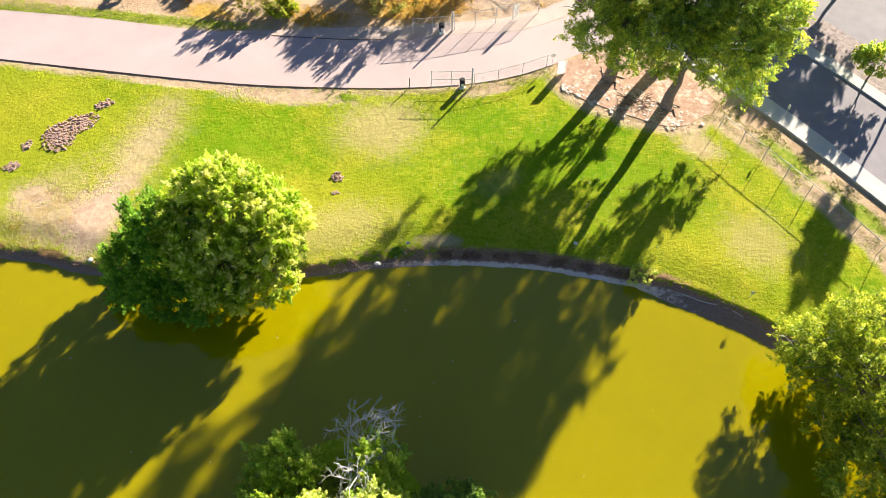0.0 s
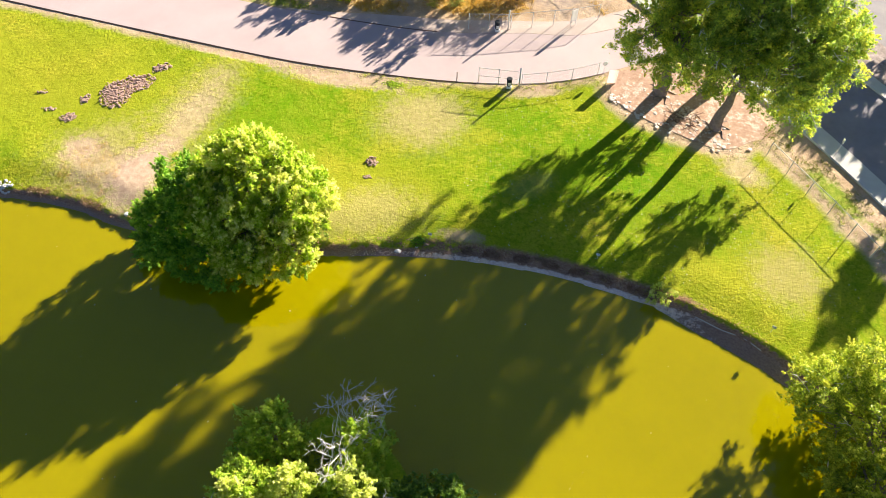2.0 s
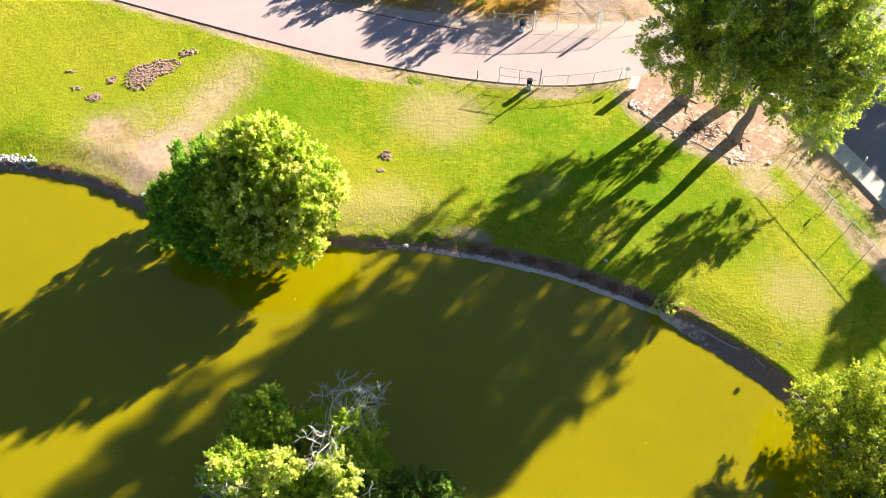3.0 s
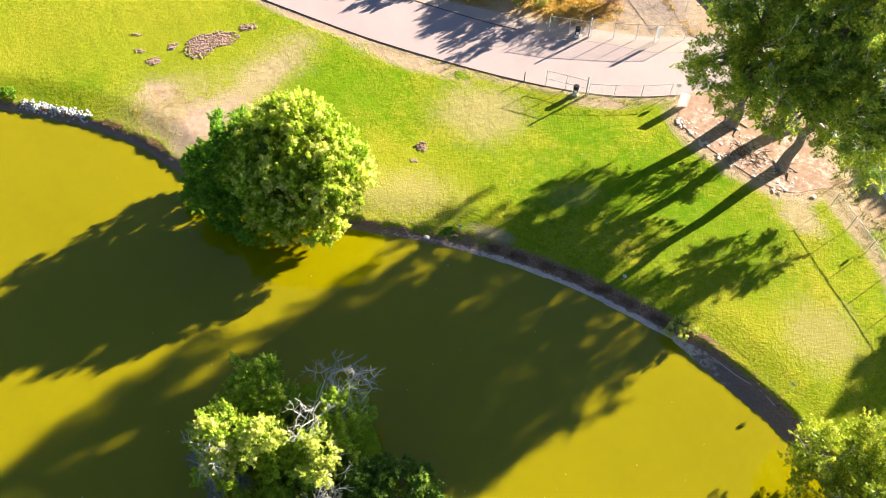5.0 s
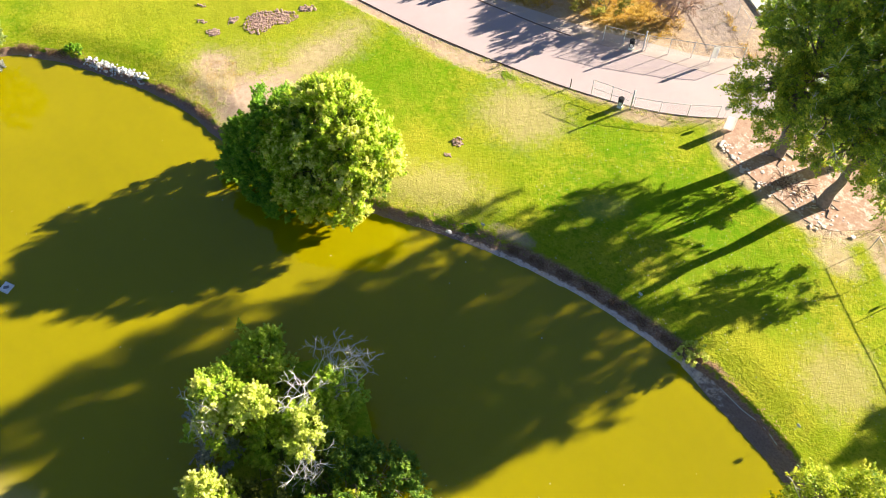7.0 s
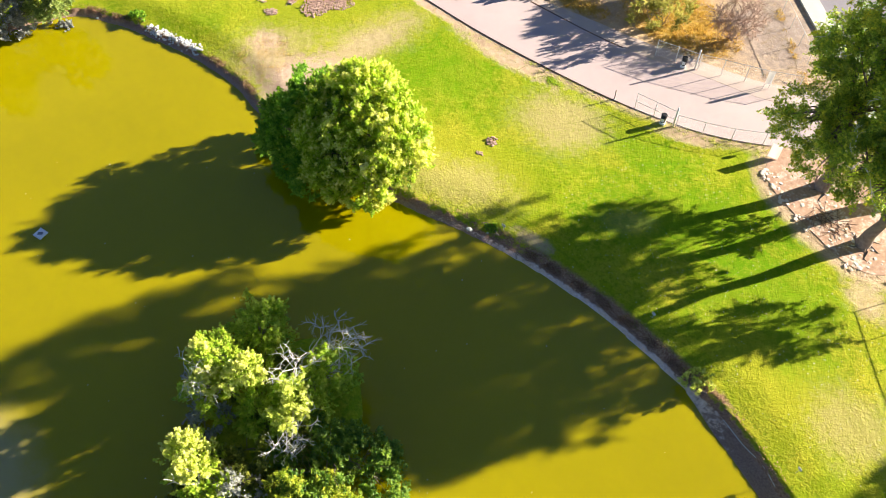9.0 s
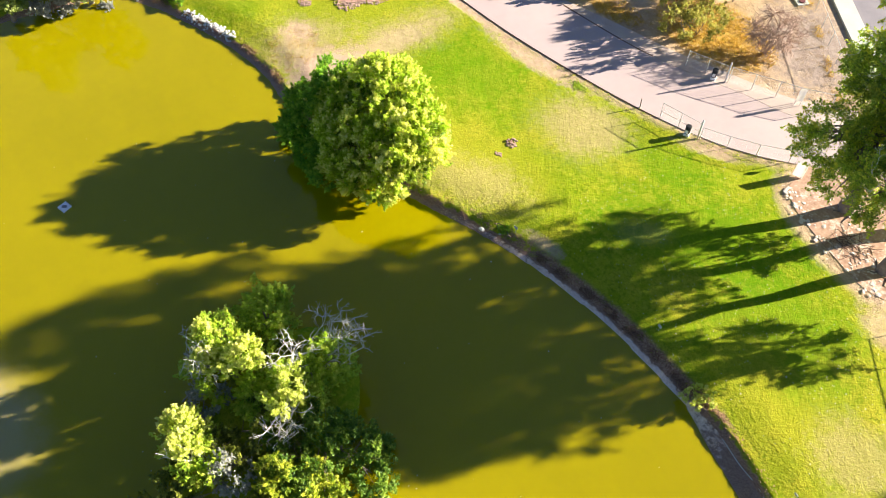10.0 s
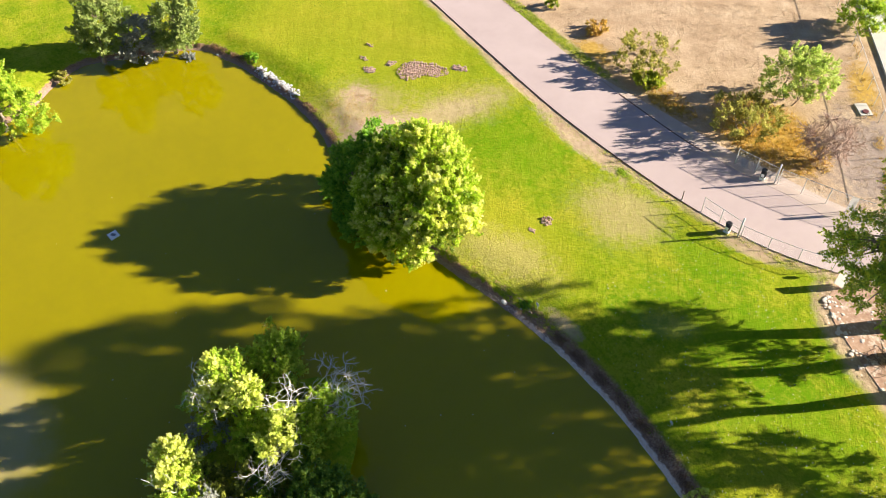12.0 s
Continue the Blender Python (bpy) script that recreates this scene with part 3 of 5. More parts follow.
def sprays(lobes, n, rng, low=-0.5, up=0.5, fill=0.2, loose=0.24, clump=7):
    """Places and directions of sprays over a crown of ellipsoid lobes (x, y, z, rx, ry, rz)."""
    L = np.array(lobes, float)
    area = (L[:, 3] * L[:, 4] + L[:, 3] * L[:, 5] + L[:, 4] * L[:, 5])
    g = clump if n > 1000 else 4
    m = max(1, n * 3 // g)
    pick = rng.choice(len(L), m, p=area / area.sum())
    d = rng.normal(size=(m, 3))
    d /= np.linalg.norm(d, axis=1)[:, None]
    r = np.where(rng.random(m) < fill, 0.4 + 0.4 * rng.random(m), 1.04 - loose * rng.random(m))
    r = np.where(rng.random(m) < 0.16, 1.02 + 0.12 * rng.random(m), r)
    pick, d, r = np.repeat(pick, g), np.repeat(d, g, axis=0), np.repeat(r, g)
    d = d + rng.normal(size=d.shape) * (0.32 * math.sqrt(g / 7) / L[pick, 3])[:, None]
    d /= np.linalg.norm(d, axis=1)[:, None]
    r = r * (0.94 + 0.1 * rng.random(len(r)))
    lump = 1 + 0.10 * np.sin(d[:, 0] * 7 + pick) * np.sin(d[:, 1] * 6 + 2 * pick) + 0.07 * np.sin(d[:, 2] * 11 + pick)
    p = L[pick, :3] + d * L[pick, 3:] * (r * lump)[:, None]
    ok = d[:, 2] > low
    q = np.stack([np.where(pick == k, 9.0, np.linalg.norm((p - L[k, :3]) / L[k, 3:], axis=1)) for k in range(len(L))], 1).min(1)
    ok &= q > 0.78
    keep = np.flatnonzero(ok)
    keep = keep[np.argsort(rng.permutation(len(p) // g + 1)[keep // g], kind="stable")][:n]
    p, d = p[keep], d[keep]
    ax = d * 0.8 + np.array([0, 0, up]) + rng.normal(size=p.shape) * 0.25
    ax /= np.linalg.norm(ax, axis=1)[:, None]
    return p, ax


def lumpy(lobes, count, small, large, rng):
    """The crown's lobes broken up into leafy clumps that stand out of them."""
    L = np.array(lobes, float)
    area = L[:, 3] * L[:, 4] + L[:, 3] * L[:, 5] + L[:, 4] * L[:, 5]
    out = [(*l[:3], *(l[3:] * 0.78)) for l in L]
    while len(out) < count + len(L):
        k = rng.choice(len(L), p=area / area.sum())
        d = rng.normal(size=3)
        d /= np.linalg.norm(d)
        p = L[k, :3] + d * L[k, 3:] * 0.84
        buried = any(np.linalg.norm((p - l[:3]) / l[3:]) < 0.7 for j, l in enumerate(L) if j != k)
        if d[2] > -0.7 and not buried:
            r = small + (large - small) * rng.random()
            out.append((*p, r, r, r * 0.8))
    return out


def limb_points(a, b, rng, bend=0.12, n=5):
    a, b = Vector(a), Vector(b)
    L = (b - a).length
    pts = [a.lerp(b, k / n) + Vector(rng.normal(size=3) * bend * L * 0.3 * (0 < k < n)) for k in range(n + 1)]
    for k in range(1, n):
        pts[k].z += 0.10 * L * math.sin(math.pi * k / n)
    return pts


def curl(a, heading, length, rng, n=6, sway=0.42):
    """Points of a branch that starts along heading and wanders as it grows."""
    p, d = Vector(a), Vector(heading).normalized()
    side = Vector(rng.normal(size=3)) * sway
    out = [p.copy()]
    for _ in range(n):
        d = (d + side * 0.45 + Vector(rng.normal(size=3)) * 0.12).normalized()
        p = p + d * (length / n)
        out.append(p.copy())
    return out


def tree(name, base, lobes, n, per, length, spread, size, material, seed, label, trunk_r=0.3, split=0.35, stems=1, up=0.5, low=-0.5, bark=None, category="tree", extra=(), core=0.0, loose=0.24, core_from=0.0, clump=7, lumps=None, twigs=0):
    rng = np.random.default_rng(seed)
    top = empty(name, *base)
    b = np.array(base, float)
    rel = [(l[0] - b[0], l[1] - b[1], l[2] - b[2], *l[3:]) for l in lobes]
    bark = bark or M_BARK
    mean = np.mean([l[:3] for l in rel], 0)
    tall = max(l[2] for l in rel)
    for s in range(stems):
        v, f = [], []
        a = 2 * math.pi * s / stems
        foot = Vector((0.5 * math.cos(a), 0.5 * math.sin(a), -0.3)) if stems > 1 else Vector((0, 0, -0.3))
        fork = Vector((mean[0] * 0.35 + foot.x * 2, mean[1] * 0.35 + foot.y * 2, tall * split))
        line = limb_points(foot, fork, rng, 0.06)
        tube(v, f, line, [trunk_r * (1.5 if k == 0 else 1.12 if k == 1 else 1 - 0.06 * k) for k in range(len(line))], 10)
        link_mesh("trunk", v, f, bark, top, smooth=True)
        for k, l in enumerate(rel):
            if k % stems != s:
                continue
            v, f = [], []
            end = Vector(l[:3]) + Vector((0, 0, l[5] * 0.4))
            line = limb_points(fork, end, rng, 0.12, 6)
            tube(v, f, line, [trunk_r * 0.55 * (1 - 0.13 * j) for j in range(len(line))], 7)
            for j in range(7):
                d = Vector(rng.normal(size=3)).normalized()
                d.z = abs(d.z) * 0.8
                e = Vector(l[:3]) + Vector((d.x * l[3], d.y * l[4], d.z * l[5])) * 0.85
                sub = limb_points(line[2 + j % 4], e, rng, 0.12, 4)
                tube(v, f, sub, [trunk_r * 0.22 * (1 - 0.2 * i) for i in range(len(sub))], 5)
            link_mesh("limb", v, f, bark, top, smooth=True)
    leafy = lumpy(rel, *lumps, rng) if lumps else rel
    p, ax = sprays(leafy, n, rng, low, up, 0.12 if lumps else 0.2, loose, clump)
    leaf_cloud("crown", p, ax, per, length, spread, size, material, top, rng)
    if twigs:
        for k in rng.choice(len(p), twigs, replace=False):
            v, f = [], []
            line = curl(p[k] - ax[k] * 0.5, ax[k] + rng.normal(size=3) * 0.5, 1.3 + 1.2 * rng.random(), rng, 5, 0.3)
            tube(v, f, line, [0.05 - 0.007 * j for j in range(6)], 5)
            for j in (2, 3, 4):
                tube(v, f, curl(line[j], line[j] - line[j - 1] + Vector(rng.normal(size=3)) * 0.25, 0.6, rng, 3), [0.024, 0.02, 0.016, 0.01], 4)
            link_mesh("bare_twig", v, f, M_DEADWOOD, top, "pale leafless twig")
    # inner leaf fill, coloured darker to paint in the crown's own shade
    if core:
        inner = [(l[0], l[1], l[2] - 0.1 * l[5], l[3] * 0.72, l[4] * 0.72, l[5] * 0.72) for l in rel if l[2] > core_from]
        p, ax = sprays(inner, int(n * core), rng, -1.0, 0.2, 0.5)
        leaf_cloud("inner_foliage", p, ax, per, length, spread * 1.4, size * 1.25, M_LEAF_INNER_SHADE, top, rng, "inner leaves, crown shade painted in as darker green")
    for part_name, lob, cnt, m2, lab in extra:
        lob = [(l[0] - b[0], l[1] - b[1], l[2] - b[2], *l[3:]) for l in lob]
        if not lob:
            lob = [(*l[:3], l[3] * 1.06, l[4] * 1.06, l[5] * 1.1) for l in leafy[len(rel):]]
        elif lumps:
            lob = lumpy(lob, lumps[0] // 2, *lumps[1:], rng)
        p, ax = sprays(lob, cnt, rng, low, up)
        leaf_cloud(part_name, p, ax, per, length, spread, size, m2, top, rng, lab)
    return tagged(top, label, category)


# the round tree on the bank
# lower_crown: darker green leaves, with the crown's shaded side painted in
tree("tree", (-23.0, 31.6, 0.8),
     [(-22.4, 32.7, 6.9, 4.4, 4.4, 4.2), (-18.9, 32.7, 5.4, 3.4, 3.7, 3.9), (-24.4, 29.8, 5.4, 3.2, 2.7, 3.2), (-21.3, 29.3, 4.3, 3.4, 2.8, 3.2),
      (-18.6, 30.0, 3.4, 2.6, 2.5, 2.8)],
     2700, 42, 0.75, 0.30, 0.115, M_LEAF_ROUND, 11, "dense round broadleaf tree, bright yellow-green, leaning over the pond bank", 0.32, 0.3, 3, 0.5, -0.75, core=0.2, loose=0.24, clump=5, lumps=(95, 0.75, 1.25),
     extra=[("lower_crown", [(-27.3, 30.8, 5.7, 3.3, 3.3, 3.4), (-30.6, 29.5, 2.6, 2.4, 2.2, 2.5), (-28.6, 29.2, 3.4, 2.6, 2.4, 2.9), (-25.4, 28.0, 2.7, 2.8, 2.4, 2.6), (-22.4, 27.6, 2.2, 2.6, 2.0, 2.0), (-28.4, 28.0, 1.9, 2.4, 1.8, 1.8), (-27.4, 29.6, 3.0, 2.6, 2.4, 2.6), (-29.8, 28.2, 1.5, 2.6, 2.0, 1.6), (-25.8, 26.8, 1.4, 2.4, 1.5, 1.4)], 2000, M_LEAF_LOW, "darker green low side of the crown, its shade painted in"),
            ("lit_new_growth", [], 900, M_LEAF_NEW_LIT, "pale yellow young shoots, sunlit highlights painted in")])

# the tall trees on the bare bed
tree("tree", (10.6, 59.3, 1.1),
     [(7.8, 53.7, 11.2, 2.2, 2.2, 2.6), (10.8, 57.4, 11.5, 2.5, 2.5, 3), (9.8, 53.3, 10.6, 1.7, 1.5, 1.4), (11.1, 51.7, 11.2, 1.6, 1.4, 1.3), (6.6, 60.4, 14, 2.2, 2.2, 2.6), (9, 59, 15, 3.3, 3.3, 4), (10.5, 60.5, 19.4, 3.9, 4.1, 4.3), (8.2, 61.5, 22.4, 2.9, 2.9, 2.8), (6.4, 62.2, 20.5, 2.9, 2.9, 3.6), (7.4, 55, 9.6, 1.8, 1.9, 1.6), (7.6, 60.8, 24.4, 2.6, 2.6, 2.2), (5.9, 62.3, 10.8, 1.2, 1.2, 2), (8.4, 61.4, 7.7, 1.0, 1.0, 1.3), (10, 60.4, 9.6, 1.9, 1.9, 2.3), (11.5, 60.6, 6.7, 1.6, 1.5, 1.5)],
     2900, 40, 1.0, 0.42, 0.105, M_LEAF_TALL, 21, "tall dark green cottonwood on a bare soil bed", 0.5, 0.4, 1, 0.15, core=0.2, core_from=12.0, clump=5, lumps=(95, 0.8, 1.35), twigs=60)
tree("tree", (16.4, 56.0, 1.1),
     [(15.2, 54, 12.8, 2.5, 2.3, 3), (12.8, 52.2, 12.4, 1.9, 1.8, 2), (13.1, 51.5, 11.8, 1.7, 1.5, 1.5), (15.1, 50.9, 11.6, 1.4, 1.2, 1.3), (20.3, 54.2, 9, 2.9, 3, 3.4), (20, 55, 15, 3.7, 3.7, 4.6), (15.5, 55, 16.4, 3.7, 3.5, 4.4), (18, 56, 19.7, 3.4, 3.4, 3.6), (23, 55.6, 13.2, 2.1, 2.3, 3), (22, 56.6, 5.8, 2.4, 2.3, 2.2), (19.6, 51.4, 13.2, 2.4, 2, 2.4), (15, 56.6, 10.4, 1.5, 1.5, 1.6), (15.4, 57, 7.4, 0.9, 0.9, 1.7), (21.4, 55.6, 9.6, 2.2, 2.2, 2.2)],
     3200, 40, 1.0, 0.42, 0.105, M_LEAF_TALL, 22, "tall dark green cottonwood, low boughs over the street fence", 0.47, 0.4, 1, 0.15, core=0.2, core_from=12.0, clump=5, lumps=(95, 0.8, 1.35), twigs=60)
tree("tree", (15.6, 61.0, 1.1),
     [(13.6, 59.2, 4.5, 1.5, 1.3, 0.9), (11.5, 63, 9, 2.4, 2.3, 2.5), (18, 61.8, 13, 2.8, 2.6, 3), (14, 61.5, 13, 3.2, 3.2, 4), (18, 61, 16.2, 3.6, 3.6, 4.4), (15, 61.5, 19.4, 3.8, 3.8, 3.8), (12.8, 60.8, 22.2, 2.8, 2.8, 2.6), (13, 61.2, 8, 1.5, 1.5, 1.8), (14.2, 59.8, 8.8, 1.4, 1.4, 1.8), (13.2, 61, 10.8, 1.7, 1.7, 2)],
     2200, 40, 1.0, 0.42, 0.105, M_LEAF_TALL, 23, "tall dark green cottonwood behind the others", 0.5, 0.45, 1, 0.15, core=0.2, core_from=12.0, clump=5, lumps=(95, 0.8, 1.35), twigs=60)

# bank tree at the pond's corner
tree("tree", (31.0, 26.5, 0.9),
     [(26.8, 28.4, 4.2, 3.2, 2.6, 3.4), (30.5, 29.0, 6.0, 4.0, 3.4, 4.0), (29.6, 24.8, 5.4, 4.0, 3.8, 4.4), (34.5, 26.0, 7.0, 4.6, 4.6, 4.8), (31.0, 20.4, 4.6, 4.4, 4.0, 4.2), (33.0, 16.5, 4.4, 4.0, 3.6, 3.8), (26.0, 25.6, 3.4, 2.2, 2.2, 2.2), (28.2, 18.2, 3.4, 2.6, 2.6, 2.6),
      (29.0, 28.8, 2.6, 2.5, 2.1, 1.7), (30.6, 26.6, 2.3, 2.8, 2.4, 1.7), (28.8, 31.4, 2.8, 1.6, 1.4, 1.7), (28.4, 22.4, 2.6, 2.2, 2.4, 1.8)],
     3000, 40, 0.95, 0.4, 0.10, M_LEAF_BANK, 31, "yellowing green tree hanging over the pond corner", 0.3, 0.35, 2, 0.4, -0.7, core=0.12, clump=5, lumps=(75, 0.7, 1.2), twigs=30)

# street trees
tree("tree", (37.6, 62.7, 1.2), [(36.9, 62.3, 4.0, 1.5, 1.4, 1.2), (38.6, 62.6, 4.1, 1.6, 1.4, 1.2)],
     300, 36, 0.8, 0.34, 0.12, M_LEAF_TALL, 41, "small dark green street tree on the gravel bed", 0.12, 0.4)
tree("tree", (41.2, 62.0, 1.1), [(41.5, 62.1, 9.7, 1.5, 1.5, 1.8), (40.9, 61.8, 7.9, 1.1, 1.1, 1.2)],
     260, 36, 1.0, 0.4, 0.13, M_LEAF_TALL, 43, "slender tall green street tree", 0.16, 0.6)
tree("tree", (36.8, 76.5, 1.1), [(36.0, 76.0, 6.0, 3.4, 3.2, 1.9), (39.0, 77.5, 7.2, 3.2, 3.2, 1.8), (35.0, 78.5, 6.8, 2.8, 2.8, 1.8)],
     800, 36, 1.1, 0.42, 0.17, M_LEAF_TALL, 42, "broad green tree shading the street", 0.22, 0.4)

# trees at the pond's far end
tree("tree", (-66.5, 13.5, 0.6), [(-66.9, 14.4, 4.0, 2.7, 2.7, 3.6), (-66.0, 15.2, 7.0, 2.5, 2.5, 3.2)], 520, 80, 0.9, 0.4, 0.11, M_LEAF_FAR, 51,
     "rounded green tree on the pond's far bank", 0.22, 0.4, low=-0.8, lumps=(22, 0.7, 1.1))
tree("tree", (-63.6, 21.6, 0.5), [(-63.0, 22.2, 3.2, 2.2, 2.2, 2.8), (-62.6, 22.8, 5.6, 2.1, 2.1, 2.6)], 430, 80, 0.9, 0.4, 0.11, M_LEAF_FAR, 52,
     "fresh green small tree on the pond's far bank", 0.2, 0.4, low=-0.8, lumps=(22, 0.7, 1.1))
tree("shrub", (-65.4, 17.5, 0.6), [(-65.2, 17.9, 1.6, 2.0, 2.4, 1.8), (-65.0, 18.8, 3.4, 1.7, 2.1, 2.0)], 330, 40, 0.8, 0.35, 0.13, M_LEAF_SILVER, 53,
     "grey silvery shrub between two trees at the water", 0.08, 0.3, 2, low=-0.8, category="bush")
tree("tree", (-60.2, 0.5, 0.6), [(-59.4, 1.2, 3.6, 3.6, 3.4, 3.4), (-58.0, 3.4, 3.2, 2.6, 2.4, 2.8), (-60.4, 0.6, 6.4, 3.2, 3.2, 3.2)], 640, 80, 0.9, 0.4, 0.11, M_LEAF_ISLE, 54,
     "bright green tree at the pond's edge", 0.24, 0.4, low=-0.8, lumps=(22, 0.7, 1.1))

# the island's growth
tree("tree", (-13.0, 13.0, 0.4), [(-13.4, 14.0, 3.8, 2.0, 1.6, 2.2), (-12.2, 13.6, 4.4, 1.5, 1.3, 1.7), (-14.4, 12.6, 2.4, 1.7, 1.7, 1.8)], 380, 38, 0.8, 0.3, 0.12, M_LEAF_ISLE, 61,
     "ragged green tree on the island's tip", 0.12, 0.4, low=-0.8, lumps=(16, 0.4, 0.75))
tree("tree", (-7.0, 15.0, 0.4), [(-6.4, 15.0, 3.9, 1.5, 1.5, 2.8), (-6.2, 12.8, 3.6, 1.5, 1.5, 2.6)], 330, 38, 0.8, 0.3, 0.11, M_LEAF_ISLE, 62,
     "narrow feathery green tree on the island", 0.14, 0.4, low=-0.8, lumps=(16, 0.4, 0.75))
# island tops that catch the sun: sunlight painted in with paler leaves
tree("tree", (-11.5, 9.0, 0.4), [(-13.2, 9.6, 4.6, 2.0, 1.7, 2.0), (-10.6, 10.6, 5.0, 1.6, 1.5, 2.0), (-12.0, 8.0, 3.2, 2.4, 2.2, 2.4)], 380, 38, 0.8, 0.3, 0.12, M_LEAF_ISLE, 63,
     "island tree with pale yellow-green tops and bare branches", 0.14, 0.35, 2, low=-0.6, lumps=(20, 0.4, 0.75),
     extra=[("lit_top", [(-13.0, 9.0, 5.9, 1.3, 1.2, 1.2), (-9.9, 10.0, 6.0, 1.3, 1.1, 1.3), (-12.2, 7.4, 5.0, 1.0, 0.9, 0.9)], 170, M_LEAF_PALE, "top leaves, sunlight painted in as pale yellow")])
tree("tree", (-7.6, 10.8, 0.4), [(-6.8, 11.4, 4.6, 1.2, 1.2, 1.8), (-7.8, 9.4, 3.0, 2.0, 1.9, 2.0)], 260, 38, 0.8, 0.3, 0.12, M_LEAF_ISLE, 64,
     "island tree with a pale leafy top", 0.12, 0.35, low=-0.6, lumps=(14, 0.35, 0.65), extra=[("lit_top", [(-5.5, 11.6, 6.4, 0.9, 0.8, 1.2), (-5.7, 10.1, 5.3, 0.8, 0.7, 1.0)], 85, M_LEAF_PALE, "top leaves, sunlight painted in as pale yellow")])
tree("tree", (-8.5, 4.6, 0.4), [(-8.1, 3.5, 3.7, 1.7, 1.6, 1.5), (-6.8, 3.4, 2.5, 2.0, 2.0, 1.9)], 190, 38, 0.8, 0.3, 0.12, M_LEAF_ISLE, 65,
     "yellowing island tree with a pale leaning branch", 0.12, 0.35, low=-0.5, lumps=(16, 0.4, 0.75), bark=M_DEADWOOD,
     extra=[("lit_top", [(-8.2, 3.6, 5.0, 1.7, 1.5, 1.5)], 180, M_LEAF_PALE, "yellow top leaves, sunlight painted into their colour")])
# the bush's lit side is painted in with lighter yellow-green leaves
tree("shrub", (-2.4, 12.2, 0.4), [(-0.2, 13.0, 1.6, 2.3, 2.3, 2.0), (0.4, 9.8, 2.0, 3.0, 3.0, 2.4), (-3.6, 11.8, 2.0, 2.2, 2.2, 2.2), (1.2, 6.4, 2.0, 3.0, 3.0, 2.4), (-2.6, 8.4, 2.0, 2.4, 2.4, 2.2), (2.1, 12.4, 1.6, 2.0, 2.0, 1.8)], 1250, 38, 0.6, 0.3, 0.10, M_LEAF_DARK, 66,
     "dark green bush at the island's edge", 0.1, 0.3, 2, low=-0.8, lumps=(50, 0.5, 0.9), category="bush",
     extra=[("sunny_side", [(-0.2, 7.4, 3.4, 2.6, 2.4, 1.7), (1.6, 8.6, 2.7, 2.4, 2.2, 1.7)], 400, M_LEAF_BANK, "top of the bush, sunlight painted in as yellow-green leaves")])
tree("shrub", (-6.5, 8.0, 0.4), [(-5.8, 8.4, 2.0, 2.6, 2.8, 2.0), (-6.6, 3.2, 1.6, 2.6, 3.2, 1.6), (-4.6, 4.0, 1.8, 3.0, 3.2, 2.0), (-10.5, 11.5, 1.4, 3.4, 2.8, 1.6), (-4.5, -1.0, 1.4, 3.0, 2.6, 1.5)], 760, 36, 0.7, 0.3, 0.12, M_LEAF_UNDER, 67,
     "olive undergrowth covering the island", 0.08, 0.3, 2, low=-0.8, category="bush")
tree("shrub", (-12.6, 4.8, 0.4), [(-11.2, 6.4, 1.5, 1.2, 1.4, 1.5), (-4.6, 4.8, 2.4, 1.5, 1.3, 1.8), (-14.6, 9.0, 1.6, 1.1, 1.8, 1.5)], 300, 34, 0.6, 0.28, 0.10, M_LEAF_SILVER, 68,
     "grey-leaved shrub at the island's edge", 0.06, 0.3, 2, low=-0.8, category="bush")


def bare_branches(name, base, tips, seed, label, r=0.07, twigs=9, wood=None):
    """A dead crown of bare forking branches."""
    rng = np.random.default_rng(seed)
    top = empty(name, *base)
    b = Vector(base)
    for tip in tips:
        v, f = [], []
        line = limb_points((0, 0, 0), Vector(tip) - b, rng, 0.3, 7)
        tube(v, f, line, [r * (1 - 0.1 * k) for k in range(8)], 6)
        for k in range(twigs):
            j = 3 + k % 5
            ahead = (line[j] - line[j - 1]).normalized()
            sub = curl(line[j], ahead + Vector(rng.normal(size=3)) * 0.75, 0.9 + 0.8 * rng.random(), rng)
            tube(v, f, sub, [r * 0.42 * (1 - 0.11 * i) for i in range(7)], 4)
            for i in range(3):
                q = 2 + i
                tw = curl(sub[q], (sub[q] - sub[q - 1]).normalized() + Vector(rng.normal(size=3)) * 0.8, 0.35 + 0.4 * rng.random(), rng, 4)
                tube(v, f, tw, [r * 0.24, r * 0.22, r * 0.19, r * 0.16, r * 0.12], 3)
        link_mesh("branch", v, f, wood or M_DEADWOOD, top)
    return tagged(top, label, "dead tree")


bare_branches("dead_tree", (-7.2, 14.0, 1.0), [(-8.4, 17.8, 5.7), (-6.4, 17.6, 5.8), (-5.4, 18.0, 5.6), (-9.4, 16.4, 5.8), (-7.2, 18.2, 5.8), (-6.0, 16.8, 6.0)], 71, "bleached bare dead branches rising above the island", 0.055, 15)
bare_branches("dead_tree", (-8.0, 12.0, 2.0), [(-8.2, 13.2, 6.9), (-7.2, 13.0, 7.2), (-6.4, 12.4, 7.4)], 72, "pale leafless branches among island leaves", 0.065, 12)
bare_branches("dead_tree", (-11.8, 7.4, 2.0), [(-13.6, 7.4, 6.2), (-12.4, 7.9, 6.8), (-11.6, 7.2, 6.4), (-12.6, 6.8, 5.8)], 73, "pale leafless branches among island leaves", 0.065, 12)
